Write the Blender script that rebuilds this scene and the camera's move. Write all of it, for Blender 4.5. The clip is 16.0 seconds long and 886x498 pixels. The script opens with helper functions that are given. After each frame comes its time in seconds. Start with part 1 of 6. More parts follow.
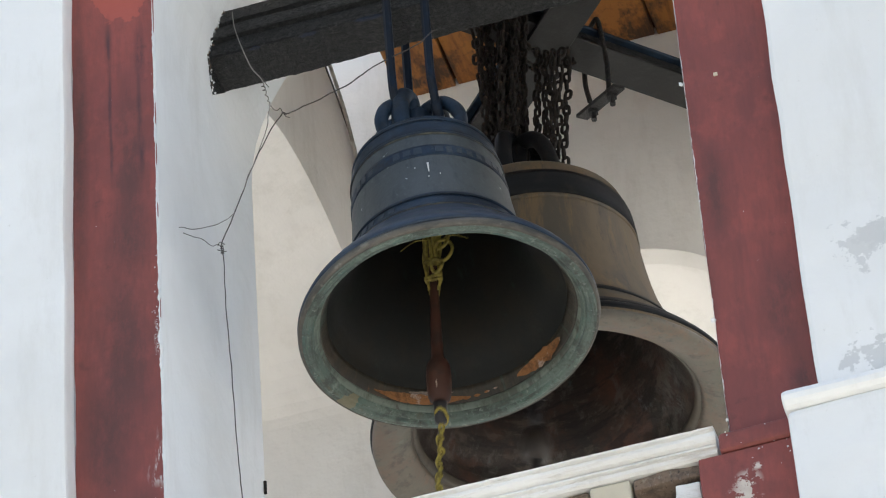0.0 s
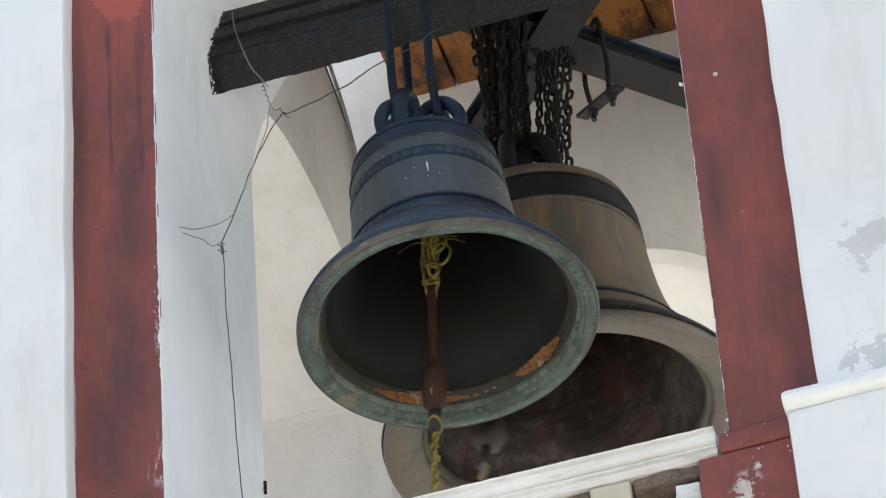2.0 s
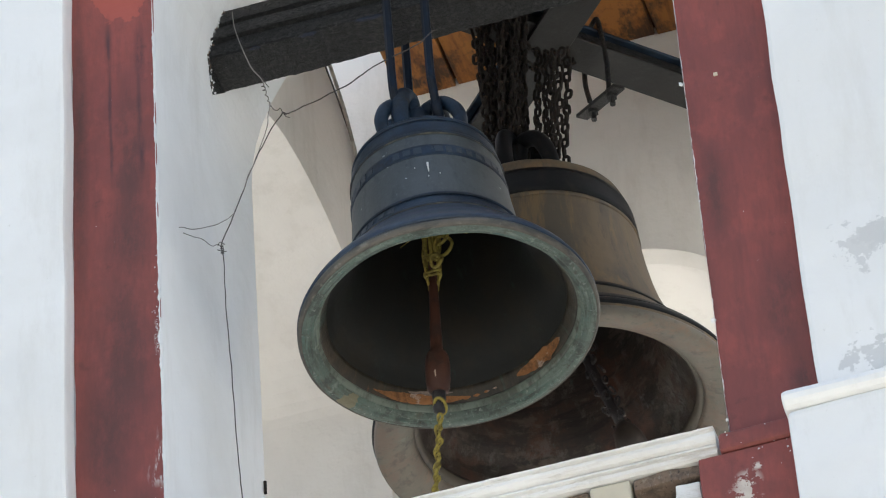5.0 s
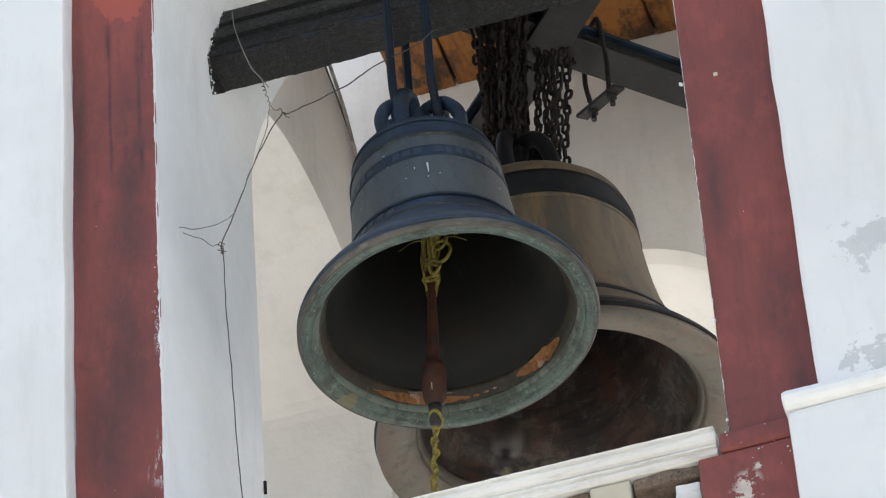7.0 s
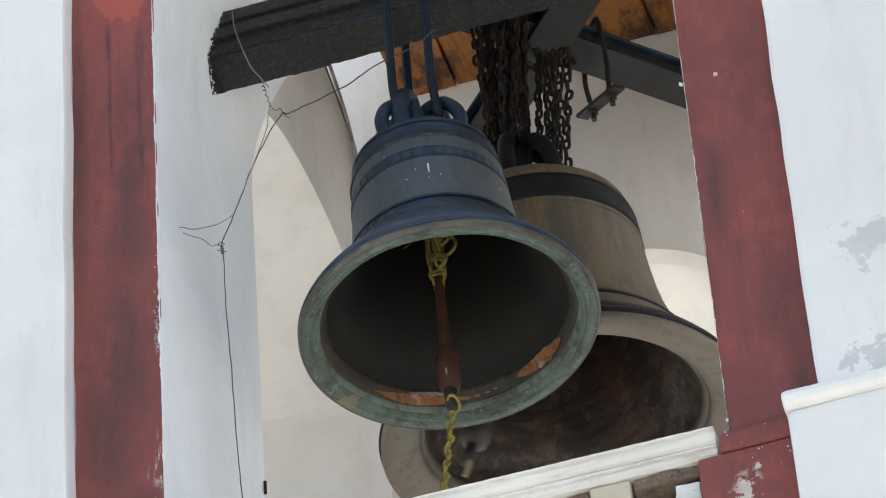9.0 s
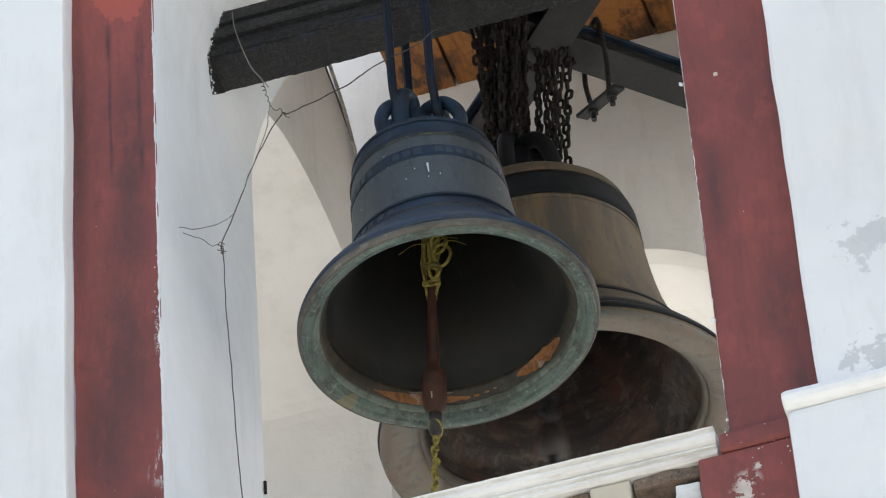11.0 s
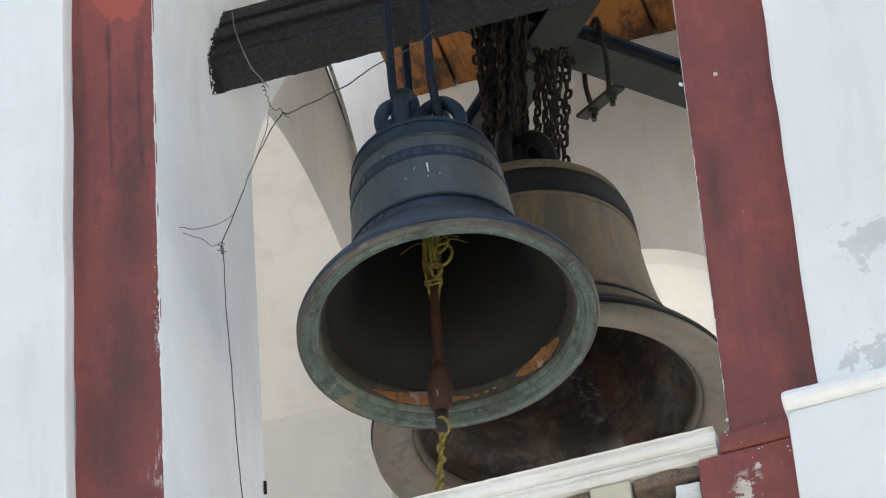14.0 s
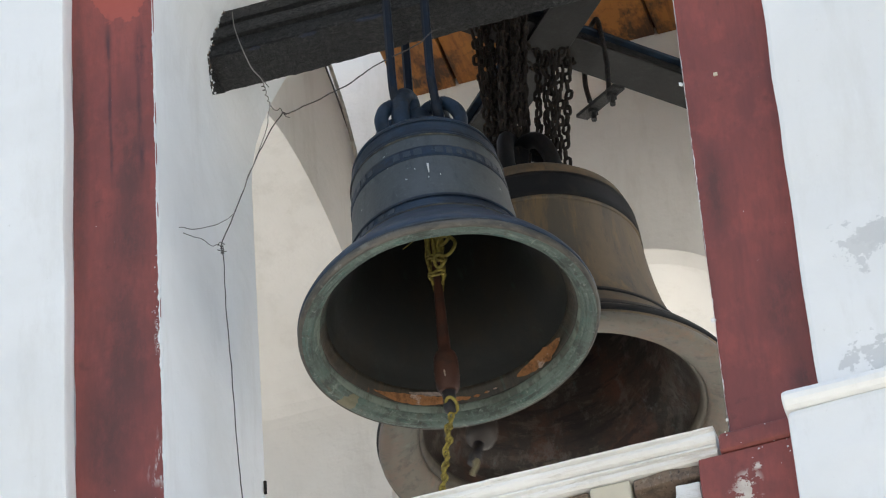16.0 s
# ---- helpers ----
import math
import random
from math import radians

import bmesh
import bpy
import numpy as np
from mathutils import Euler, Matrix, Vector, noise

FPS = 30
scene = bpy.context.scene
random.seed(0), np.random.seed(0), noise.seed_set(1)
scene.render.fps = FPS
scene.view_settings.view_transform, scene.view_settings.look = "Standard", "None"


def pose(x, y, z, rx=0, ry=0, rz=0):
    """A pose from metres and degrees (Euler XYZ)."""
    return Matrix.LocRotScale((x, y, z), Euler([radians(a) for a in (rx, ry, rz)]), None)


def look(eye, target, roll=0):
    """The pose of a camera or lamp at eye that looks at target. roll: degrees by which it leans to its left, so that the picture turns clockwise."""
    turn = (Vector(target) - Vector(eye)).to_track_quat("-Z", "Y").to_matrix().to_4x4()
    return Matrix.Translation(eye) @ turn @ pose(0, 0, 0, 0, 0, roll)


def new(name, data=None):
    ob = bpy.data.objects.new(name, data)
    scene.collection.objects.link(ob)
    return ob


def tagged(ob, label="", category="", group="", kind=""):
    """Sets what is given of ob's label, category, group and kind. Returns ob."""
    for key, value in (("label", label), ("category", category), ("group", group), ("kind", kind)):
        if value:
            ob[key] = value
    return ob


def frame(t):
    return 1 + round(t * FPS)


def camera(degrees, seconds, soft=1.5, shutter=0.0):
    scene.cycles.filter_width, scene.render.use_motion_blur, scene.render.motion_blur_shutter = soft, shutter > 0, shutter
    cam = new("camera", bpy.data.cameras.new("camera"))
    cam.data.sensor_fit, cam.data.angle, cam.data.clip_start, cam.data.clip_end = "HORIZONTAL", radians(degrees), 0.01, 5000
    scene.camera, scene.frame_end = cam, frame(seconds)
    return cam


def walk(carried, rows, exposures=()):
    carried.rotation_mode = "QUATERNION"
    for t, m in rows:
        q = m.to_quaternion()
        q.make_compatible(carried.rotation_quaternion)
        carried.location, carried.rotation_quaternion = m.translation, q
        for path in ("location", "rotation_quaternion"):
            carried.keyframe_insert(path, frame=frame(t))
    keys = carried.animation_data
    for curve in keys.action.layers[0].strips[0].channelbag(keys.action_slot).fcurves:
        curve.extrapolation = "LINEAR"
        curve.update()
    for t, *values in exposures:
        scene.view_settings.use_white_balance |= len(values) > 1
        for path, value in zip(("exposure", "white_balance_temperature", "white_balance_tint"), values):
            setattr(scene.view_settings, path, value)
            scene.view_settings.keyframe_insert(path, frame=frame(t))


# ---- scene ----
# One fixed camera on the ground, looking up at the belfry through a long lens.
EYE = (2.15615, -8.64783, 1.6)
AIM = (0.0, 0.0, 9.48518)
cam = camera(10.9811, 16.0, soft=1.15, shutter=0.5)
walk(cam, [(0.0, look(EYE, AIM, -4.6)), (16.0, look(EYE, AIM, -4.6))], [(0.0, 1.37, 6100, 3), (16.0, 1.37, 6100, 3)])

# ---- daylight ----
SUN_ELEV, SUN_AZ = radians(58), radians(32)  # azimuth counted from +y towards +x
world = bpy.data.worlds.new("world")
scene.world = world
world.use_nodes = True
wn = world.node_tree.nodes
sky = wn.new("ShaderNodeTexSky")
sky.sky_type = "NISHITA"
sky.sun_disc = False
sky.sun_elevation, sky.sun_rotation = SUN_ELEV, SUN_AZ
sky.dust_density, sky.air_density, sky.ozone_density = 6.0, 1.0, 1.0
world.node_tree.links.new(sky.outputs[0], wn["Background"].inputs[0])
wn["Background"].inputs[1].default_value = 0.12
sun = bpy.data.lights.new("sun", "SUN")
sun.energy, sun.angle, sun.color = 3.5, radians(0.6), (1.0, 0.95, 0.88)
sun_dir = Vector((math.sin(SUN_AZ) * math.cos(SUN_ELEV), math.cos(SUN_AZ) * math.cos(SUN_ELEV), math.sin(SUN_ELEV)))
new("sun", sun).matrix_world = look(sun_dir * 60, (0, 0, 0))


# ---- materials ----
def material(name, base, rough=0.7, metal=0.0):
    m = bpy.data.materials.new(name)
    m.use_nodes = True
    b = m.node_tree.nodes["Principled BSDF"]
    b.inputs["Base Color"].default_value = (*base, 1)
    b.inputs["Roughness"].default_value = rough
    b.inputs["Metallic"].default_value = metal
    return m


def noise_tex(m, scale, detail=6, rough=0.6, stretch=(1, 1, 1), offset=(0, 0, 0)):
    n, l = m.node_tree.nodes, m.node_tree.links
    co, mp, tx = n.new("ShaderNodeTexCoord"), n.new("ShaderNodeMapping"), n.new("ShaderNodeTexNoise")
    mp.inputs["Scale"].default_value = stretch
    mp.inputs["Location"].default_value = offset
    tx.inputs["Scale"].default_value, tx.inputs["Detail"].default_value, tx.inputs["Roughness"].default_value = scale, detail, rough
    l.new(co.outputs["Object"], mp.inputs[0])
    l.new(mp.outputs[0], tx.inputs["Vector"])
    return tx.outputs["Fac"]


def ramp(m, fac, lo, hi):
    """A mask that rises from 0 at lo to 1 at hi."""
    r = m.node_tree.nodes.new("ShaderNodeMapRange")
    r.inputs["From Min"].default_value, r.inputs["From Max"].default_value = lo, hi
    m.node_tree.links.new(fac, r.inputs["Value"])
    return r.outputs[0]


def times(m, a, b):
    x = m.node_tree.nodes.new("ShaderNodeMath")
    x.operation = "MULTIPLY"
    m.node_tree.links.new(a, x.inputs[0])
    m.node_tree.links.new(b, x.inputs[1])
    return x.outputs[0]


def tint(m, fac, colour, amount=1.0):
    """Lays colour over the base where fac is 1."""
    n, l = m.node_tree.nodes, m.node_tree.links
    b = n["Principled BSDF"].inputs["Base Color"]
    mix = n.new("ShaderNodeMix")
    mix.data_type = "RGBA"
    if b.is_linked:
        l.new(b.links[0].from_socket, mix.inputs["A"])
    else:
        mix.inputs["A"].default_value = b.default_value
    mix.inputs["B"].default_value = (*colour, 1)
    s = n.new("ShaderNodeMath")
    s.operation = "MULTIPLY"
    s.inputs[1].default_value = amount
    l.new(fac, s.inputs[0])
    l.new(s.outputs[0], mix.inputs["Factor"])
    l.new(mix.outputs["Result"], b)


def relief(m, fac, strength, distance):
    n, l = m.node_tree.nodes, m.node_tree.links
    bump = n.new("ShaderNodeBump")
    bump.inputs["Strength"].default_value, bump.inputs["Distance"].default_value = strength, distance
    l.new(fac, bump.inputs["Height"])
    b = n["Principled BSDF"].inputs["Normal"]
    if b.is_linked:
        l.new(b.links[0].from_socket, bump.inputs["Normal"])
    l.new(bump.outputs[0], b)


def zone(m, centre, size, soft=0.4):
    """A mask that is 1 round centre (object space), fading out over size."""
    n, l = m.node_tree.nodes, m.node_tree.links
    co, mp, gr = n.new("ShaderNodeTexCoord"), n.new("ShaderNodeMapping"), n.new("ShaderNodeVectorMath")
    mp.vector_type = "TEXTURE"
    mp.inputs["Location"].default_value, mp.inputs["Scale"].default_value = centre, size
    l.new(co.outputs["Object"], mp.inputs[0])
    gr.operation = "LENGTH"
    l.new(mp.outputs[0], gr.inputs[0])
    return ramp(m, gr.outputs["Value"], 1.0, 1.0 - soft)


def ring_noise(m, scale, around, across, rise=1.0, offset=0.0):
    """Noise drawn out round the z axis, as wear on turned metal is."""
    n, l = m.node_tree.nodes, m.node_tree.links
    co, flat, ln, nm, sep, com = [n.new(k) for k in ("ShaderNodeTexCoord", "ShaderNodeVectorMath", "ShaderNodeVectorMath", "ShaderNodeVectorMath", "ShaderNodeSeparateXYZ", "ShaderNodeCombineXYZ")]
    flat.operation, ln.operation, nm.operation = "MULTIPLY", "LENGTH", "NORMALIZE"
    flat.inputs[1].default_value = (1, 1, 0)
    l.new(co.outputs["Object"], flat.inputs[0])
    l.new(flat.outputs[0], ln.inputs[0])
    l.new(flat.outputs[0], nm.inputs[0])
    l.new(nm.outputs[0], sep.inputs[0])
    up = n.new("ShaderNodeSeparateXYZ")
    l.new(co.outputs["Object"], up.inputs[0])
    high = n.new("ShaderNodeMath")
    high.operation = "MULTIPLY_ADD"
    high.inputs[1].default_value = rise
    l.new(up.outputs[2], high.inputs[0])
    wide = n.new("ShaderNodeMath")
    wide.operation = "MULTIPLY_ADD"
    wide.inputs[1].default_value, wide.inputs[2].default_value = across, offset
    l.new(ln.outputs["Value"], wide.inputs[0])
    l.new(wide.outputs[0], high.inputs[2])
    for i in (0, 1):
        k = n.new("ShaderNodeMath")
        k.operation = "MULTIPLY"
        k.inputs[1].default_value = around
        l.new(sep.outputs[i], k.inputs[0])
        l.new(k.outputs[0], com.inputs[i])
    l.new(high.outputs[0], com.inputs[2])
    tx = n.new("ShaderNodeTexNoise")
    tx.inputs["Scale"].default_value, tx.inputs["Detail"].default_value, tx.inputs["Roughness"].default_value = scale, 7, 0.68
    l.new(com.outputs[0], tx.inputs["Vector"])
    return tx.outputs["Fac"]


def ragged(m, mask, fac, lo=0.95, hi=1.0):
    """A mask whose rim is broken up by fac."""
    x = m.node_tree.nodes.new("ShaderNodeMath")
    x.operation = "ADD"
    m.node_tree.links.new(mask, x.inputs[0])
    m.node_tree.links.new(fac, x.inputs[1])
    return ramp(m, x.outputs[0], lo, hi)


def plaster_material(name, base, dirt):
    m = material(name, base, 0.85)
    tint(m, ramp(m, noise_tex(m, 1.3, 4), 0.45, 0.62), dirt, 0.45)
    tint(m, ramp(m, noise_tex(m, 5, 8, 0.7, (1.6, 1.6, 0.35)), 0.52, 0.68), dirt, 0.55)
    tint(m, ramp(m, noise_tex(m, 60, 4), 0.7, 0.78), (0.45, 0.42, 0.38), 0.35)
    relief(m, noise_tex(m, 3.5, 5), 0.45, 0.035)
    relief(m, noise_tex(m, 45, 6, 0.7), 0.28, 0.004)
    return m


PLASTER = plaster_material("lime_plaster", (0.79, 0.80, 0.81), (0.67, 0.67, 0.665))
PLASTER_IN = plaster_material("inner_plaster", (0.78, 0.755, 0.725), (0.65, 0.62, 0.58))
# outer white with grey patches where the limewash has flaked
FACADE = plaster_material("facade_limewash", (0.82, 0.82, 0.81), (0.70, 0.69, 0.66))
for c, s in (((1.085, -0.1, 9.09), (0.13, 0.3, 0.11)), ((1.09, -0.1, 8.745), (0.13, 0.3, 0.085)), ((1.15, -0.1, 9.12), (0.10, 0.3, 0.09))):
    tint(FACADE, ragged(FACADE, zone(FACADE, c, s, 1.0), ramp(FACADE, noise_tex(FACADE, 20, 8, 0.7), 0.38, 0.62), 1.03, 1.10), (0.58, 0.58, 0.57), 0.80)

RED = material("red_paint", (0.245, 0.064, 0.050), 0.68)
tint(RED, ramp(RED, noise_tex(RED, 2.6, 6, 0.6, (1, 1, 0.5)), 0.40, 0.66), (0.150, 0.045, 0.040), 0.8)
tint(RED, ramp(RED, noise_tex(RED, 9, 6, 0.65, (2.4, 1, 0.22), (3, 1, 2)), 0.52, 0.74), (0.085, 0.034, 0.033), 0.55)
tint(RED, ramp(RED, noise_tex(RED, 11, 7, 0.7, (1, 1, 0.7), (7, 2, 5)), 0.50, 0.64), (0.285, 0.072, 0.056), 0.6)
tint(RED, ramp(RED, noise_tex(RED, 45, 5, 0.6, (2.2, 1, 0.45)), 0.42, 0.70), (0.155, 0.050, 0.042), 0.45)
tint(RED, ramp(RED, noise_tex(RED, 22, 5, 0.65, (1, 1, 1), (1, 2, 9)), 0.62, 0.74), (0.06, 0.027, 0.026), 0.4)
tint(RED, ramp(RED, noise_tex(RED, 70, 3, 0.5), 0.79, 0.80), (0.72, 0.66, 0.6), 0.8)
# the strip was repainted brighter above a ragged line
fresh = ragged(RED, zone(RED, (-0.868, 0, 10.74), (0.12, 0.3, 0.24), 0.95), noise_tex(RED, 12, 5, 0.6), 0.86, 0.90)
tint(RED, fresh, (0.37, 0.085, 0.058), 0.9)
# dark runs below that line, broad stains further down, and a darker left edge
runs = ramp(RED, noise_tex(RED, 18, 7, 0.72, (2, 1, 0.4)), 0.26, 0.50)
for x, z, w, h in ((-0.9025, 10.52, 0.013, 0.13), (-0.9005, 10.30, 0.008, 0.20), (-0.898, 10.10, 0.007, 0.13), (-0.813, 10.46, 0.019, 0.15), (-0.816, 10.24, 0.010, 0.16), (-0.812, 10.08, 0.014, 0.10)):
    tint(RED, times(RED, zone(RED, (x, 0, z), (w, 0.3, h), 0.9), runs), (0.036, 0.021, 0.027), 0.8)
stain = ramp(RED, noise_tex(RED, 9, 7, 0.72, (1.5, 1, 0.6), (4, 0, 1)), 0.26, 0.56)
for x, z, w, h in ((-0.845, 10.05, 0.07, 0.38), (-0.850, 9.78, 0.09, 0.16), (-0.875, 9.40, 0.13, 0.46), (-0.925, 9.10, 0.09, 0.30), (-0.84, 8.85, 0.06, 0.12), (-0.990, 10.1, 0.03, 0.7), (0.885, 8.75, 0.05, 0.16), (0.860, 9.02, 0.08, 0.2), (0.725, 9.45, 0.05, 0.25)):
    tint(RED, times(RED, zone(RED, (x, 0, z), (w, 0.3, h), 0.8), stain), (0.082, 0.036, 0.031), 0.85)
chip = ramp(RED, noise_tex(RED, 26, 8, 0.7), 0.49, 0.52)
for c, s in (((0.700, 0, 8.43), (0.055, 0.2, 0.06)), ((0.715, 0, 8.485), (0.042, 0.2, 0.042)), ((0.745, 0, 8.525), (0.02, 0.2, 0.014))):
    tint(RED, times(RED, chip, zone(RED, c, s, 0.6)), (0.6, 0.53, 0.46), 1.0)
scuff = ramp(RED, noise_tex(RED, 40, 8, 0.75, (2.0, 1, 0.5)), 0.53, 0.57)
for x, z, w, h in ((-0.779, 9.43, 0.012, 0.09), (-0.779, 9.02, 0.016, 0.12), (-0.790, 8.97, 0.03, 0.05)):
    tint(RED, times(RED, scuff, zone(RED, (x, 0, z), (w, 0.3, h), 0.7)), (0.55, 0.50, 0.47), 0.8)
relief(RED, noise_tex(RED, 6, 6), 0.35, 0.012)
relief(RED, noise_tex(RED, 50, 5), 0.3, 0.003)

TRIM = plaster_material("trim_white", (0.81, 0.80, 0.78), (0.58, 0.55, 0.50))
tint(TRIM, ramp(TRIM, noise_tex(TRIM, 18, 7, 0.75, (0.35, 1.5, 1.5)), 0.56, 0.67), (0.40, 0.37, 0.32), 0.5)
tint(TRIM, ramp(TRIM, noise_tex(TRIM, 9, 8, 0.75, (0.3, 3, 3), (2, 5, 1)), 0.52, 0.68), (0.44, 0.36, 0.27), 0.55)
relief(TRIM, noise_tex(TRIM, 22, 6, 0.7), 0.6, 0.008)

# painted bell: slate grey with blue mouldings
BELL_GREY = material("slate_paint", (0.037, 0.042, 0.042), 0.48, 0.0)
tint(BELL_GREY, ramp(BELL_GREY, noise_tex(BELL_GREY, 5, 6, 0.65, (1, 1, 0.5)), 0.46, 0.60), (0.050, 0.058, 0.061), 0.8)
tint(BELL_GREY, ramp(BELL_GREY, noise_tex(BELL_GREY, 14, 7, 0.7, (1.6, 1.6, 0.3)), 0.52, 0.66), (0.017, 0.022, 0.026), 0.85)
tint(BELL_GREY, ramp(BELL_GREY, noise_tex(BELL_GREY, 30, 7, 0.75, (1, 1, 0.7), (3, 1, 0)), 0.60, 0.68), (0.085, 0.092, 0.094), 0.6)
tint(BELL_GREY, ramp(BELL_GREY, noise_tex(BELL_GREY, 60, 3, 0.5), 0.73, 0.745), (0.42, 0.44, 0.44), 0.7)
tint(BELL_GREY, ramp(BELL_GREY, noise_tex(BELL_GREY, 75, 5, 0.7), 0.58, 0.66), (0.075, 0.085, 0.086), 0.55)
tint(BELL_GREY, ramp(BELL_GREY, noise_tex(BELL_GREY, 50, 5, 0.7, (1, 1, 0.5), (8, 3, 1)), 0.58, 0.66), (0.015, 0.020, 0.022), 0.6)
relief(BELL_GREY, noise_tex(BELL_GREY, 20, 6), 0.35, 0.004)
relief(BELL_GREY, noise_tex(BELL_GREY, 80, 5), 0.35, 0.002)
BELL_BLUE = material("blue_paint", (0.008, 0.0150, 0.027), 0.50, 0.0)
BELL_BLUE.node_tree.nodes["Principled BSDF"].inputs["Specular IOR Level"].default_value = 0.24
tint(BELL_BLUE, ramp(BELL_BLUE, noise_tex(BELL_BLUE, 7, 7, 0.65), 0.46, 0.60), (0.016, 0.032, 0.058), 0.85)
tint(BELL_BLUE, ramp(BELL_BLUE, noise_tex(BELL_BLUE, 16, 7, 0.7, (1, 1, 1), (2, 7, 1)), 0.52, 0.63), (0.010, 0.013, 0.018), 0.85)
tint(BELL_BLUE, ramp(BELL_BLUE, noise_tex(BELL_BLUE, 40, 7, 0.75), 0.63, 0.70), (0.06, 0.072, 0.08), 0.7)
tint(BELL_BLUE, ramp(BELL_BLUE, noise_tex(BELL_BLUE, 18, 7, 0.75, (1, 1, 1), (5, 2, 9)), 0.60, 0.67), (0.030, 0.020, 0.014), 0.75)
relief(BELL_BLUE, noise_tex(BELL_BLUE, 30, 6), 0.5, 0.004)
SOUND_BLUE = material("bright_blue_paint", (0.015, 0.027, 0.050), 0.42, 0.0)
SOUND_BLUE.node_tree.nodes["Principled BSDF"].inputs["Specular IOR Level"].default_value = 0.35
tint(SOUND_BLUE, ramp(SOUND_BLUE, ring_noise(SOUND_BLUE, 1.0, 5, 30, 30), 0.48, 0.60), (0.030, 0.047, 0.074), 0.85)
tint(SOUND_BLUE, ramp(SOUND_BLUE, ring_noise(SOUND_BLUE, 1.0, 9, 50, 50, 4), 0.54, 0.63), (0.012, 0.017, 0.026), 0.85)
tint(SOUND_BLUE, ramp(SOUND_BLUE, noise_tex(SOUND_BLUE, 45, 7, 0.75), 0.64, 0.70), (0.065, 0.078, 0.088), 0.7)
relief(SOUND_BLUE, noise_tex(SOUND_BLUE, 30, 6), 0.5, 0.004)
LETTER = material("worn_blue_letter_paint", (0.010, 0.016, 0.026), 0.45, 0.0)
tint(LETTER, ramp(LETTER, noise_tex(LETTER, 14, 6, 0.7), 0.45, 0.62), (0.020, 0.028, 0.036), 0.8)
relief(LETTER, noise_tex(LETTER, 60, 6), 0.6, 0.004)
STRAP_BLUE = material("strap_blue_black", (0.005, 0.008, 0.015), 0.42, 0.0)
STRAP_BLUE.node_tree.nodes["Principled BSDF"].inputs["Specular IOR Level"].default_value = 0.18
tint(STRAP_BLUE, ramp(STRAP_BLUE, noise_tex(STRAP_BLUE, 14, 6, 0.7), 0.52, 0.66), (0.011, 0.024, 0.050), 0.5)
# lip: worn bronze with green patina
PATINA = material("green_patina", (0.088, 0.118, 0.098), 0.62, 0.1)
tint(PATINA, ramp(PATINA, ring_noise(PATINA, 1.0, 1.6, 70, 25), 0.44, 0.60), (0.150, 0.188, 0.155), 0.85)
tint(PATINA, ramp(PATINA, ring_noise(PATINA, 1.0, 3.0, 95, 40, 3), 0.50, 0.62), (0.040, 0.050, 0.040), 0.85)
tint(PATINA, ramp(PATINA, ring_noise(PATINA, 1.0, 3.5, 60, 20, 7), 0.53, 0.62), (0.070, 0.135, 0.112), 0.75)
tint(PATINA, ramp(PATINA, ring_noise(PATINA, 1.0, 3.5, 130, 60, 11), 0.575, 0.64), (0.24, 0.28, 0.24), 0.65)
tint(PATINA, ramp(PATINA, ring_noise(PATINA, 1.0, 2.5, 40, 10, 17), 0.58, 0.66), (0.10, 0.078, 0.048), 0.7)
tint(PATINA, ramp(PATINA, noise_tex(PATINA, 7, 7, 0.7), 0.46, 0.60), (0.105, 0.140, 0.118), 0.6)
tint(PATINA, ramp(PATINA, noise_tex(PATINA, 12, 8, 0.75, (1, 1, 1), (4, 4, 1)), 0.52, 0.60), (0.046, 0.052, 0.041), 0.75)
tint(PATINA, ramp(PATINA, noise_tex(PATINA, 24, 8, 0.75, (1, 1, 1), (9, 2, 1)), 0.57, 0.63), (0.25, 0.29, 0.25), 0.6)
tint(PATINA, ramp(PATINA, noise_tex(PATINA, 45, 8, 0.75), 0.52, 0.64), (0.05, 0.058, 0.047), 0.55)
tint(PATINA, ramp(PATINA, noise_tex(PATINA, 60, 8, 0.75, (1, 1, 1), (2, 2, 7)), 0.58, 0.64), (0.28, 0.31, 0.27), 0.65)
tint(PATINA, ramp(PATINA, noise_tex(PATINA, 34, 8, 0.75, (1, 1, 1), (6, 8, 2)), 0.60, 0.66), (0.055, 0.040, 0.024), 0.75)
tint(PATINA, ragged(PATINA, zone(PATINA, (-0.352, 0.165, 0.0), (0.060, 0.036, 0.05), 0.8), noise_tex(PATINA, 30, 5), 0.85, 0.95), (0.20, 0.175, 0.105), 0.9)
relief(PATINA, noise_tex(PATINA, 16, 7, 0.7), 0.7, 0.012)
relief(PATINA, noise_tex(PATINA, 60, 7, 0.7), 0.5, 0.004)
LIP_EDGE = material("bare_lip_edge", (0.105, 0.092, 0.074), 0.6, 0.1)
tint(LIP_EDGE, ramp(LIP_EDGE, ring_noise(LIP_EDGE, 1.0, 5, 30, 30, 4), 0.46, 0.60), (0.048, 0.046, 0.040), 0.85)
tint(LIP_EDGE, ramp(LIP_EDGE, ring_noise(LIP_EDGE, 1.0, 9, 40, 30, 9), 0.57, 0.64), (0.20, 0.19, 0.16), 0.6)
PALE_PATINA = material("pale_patina_ridge", (0.165, 0.195, 0.160), 0.65, 0.05)
tint(PALE_PATINA, ramp(PALE_PATINA, ring_noise(PALE_PATINA, 1.0, 5, 40, 30, 6), 0.45, 0.58), (0.070, 0.078, 0.060), 0.9)
tint(PALE_PATINA, ramp(PALE_PATINA, noise_tex(PALE_PATINA, 25, 7, 0.7), 0.55, 0.66), (0.05, 0.04, 0.03), 0.7)
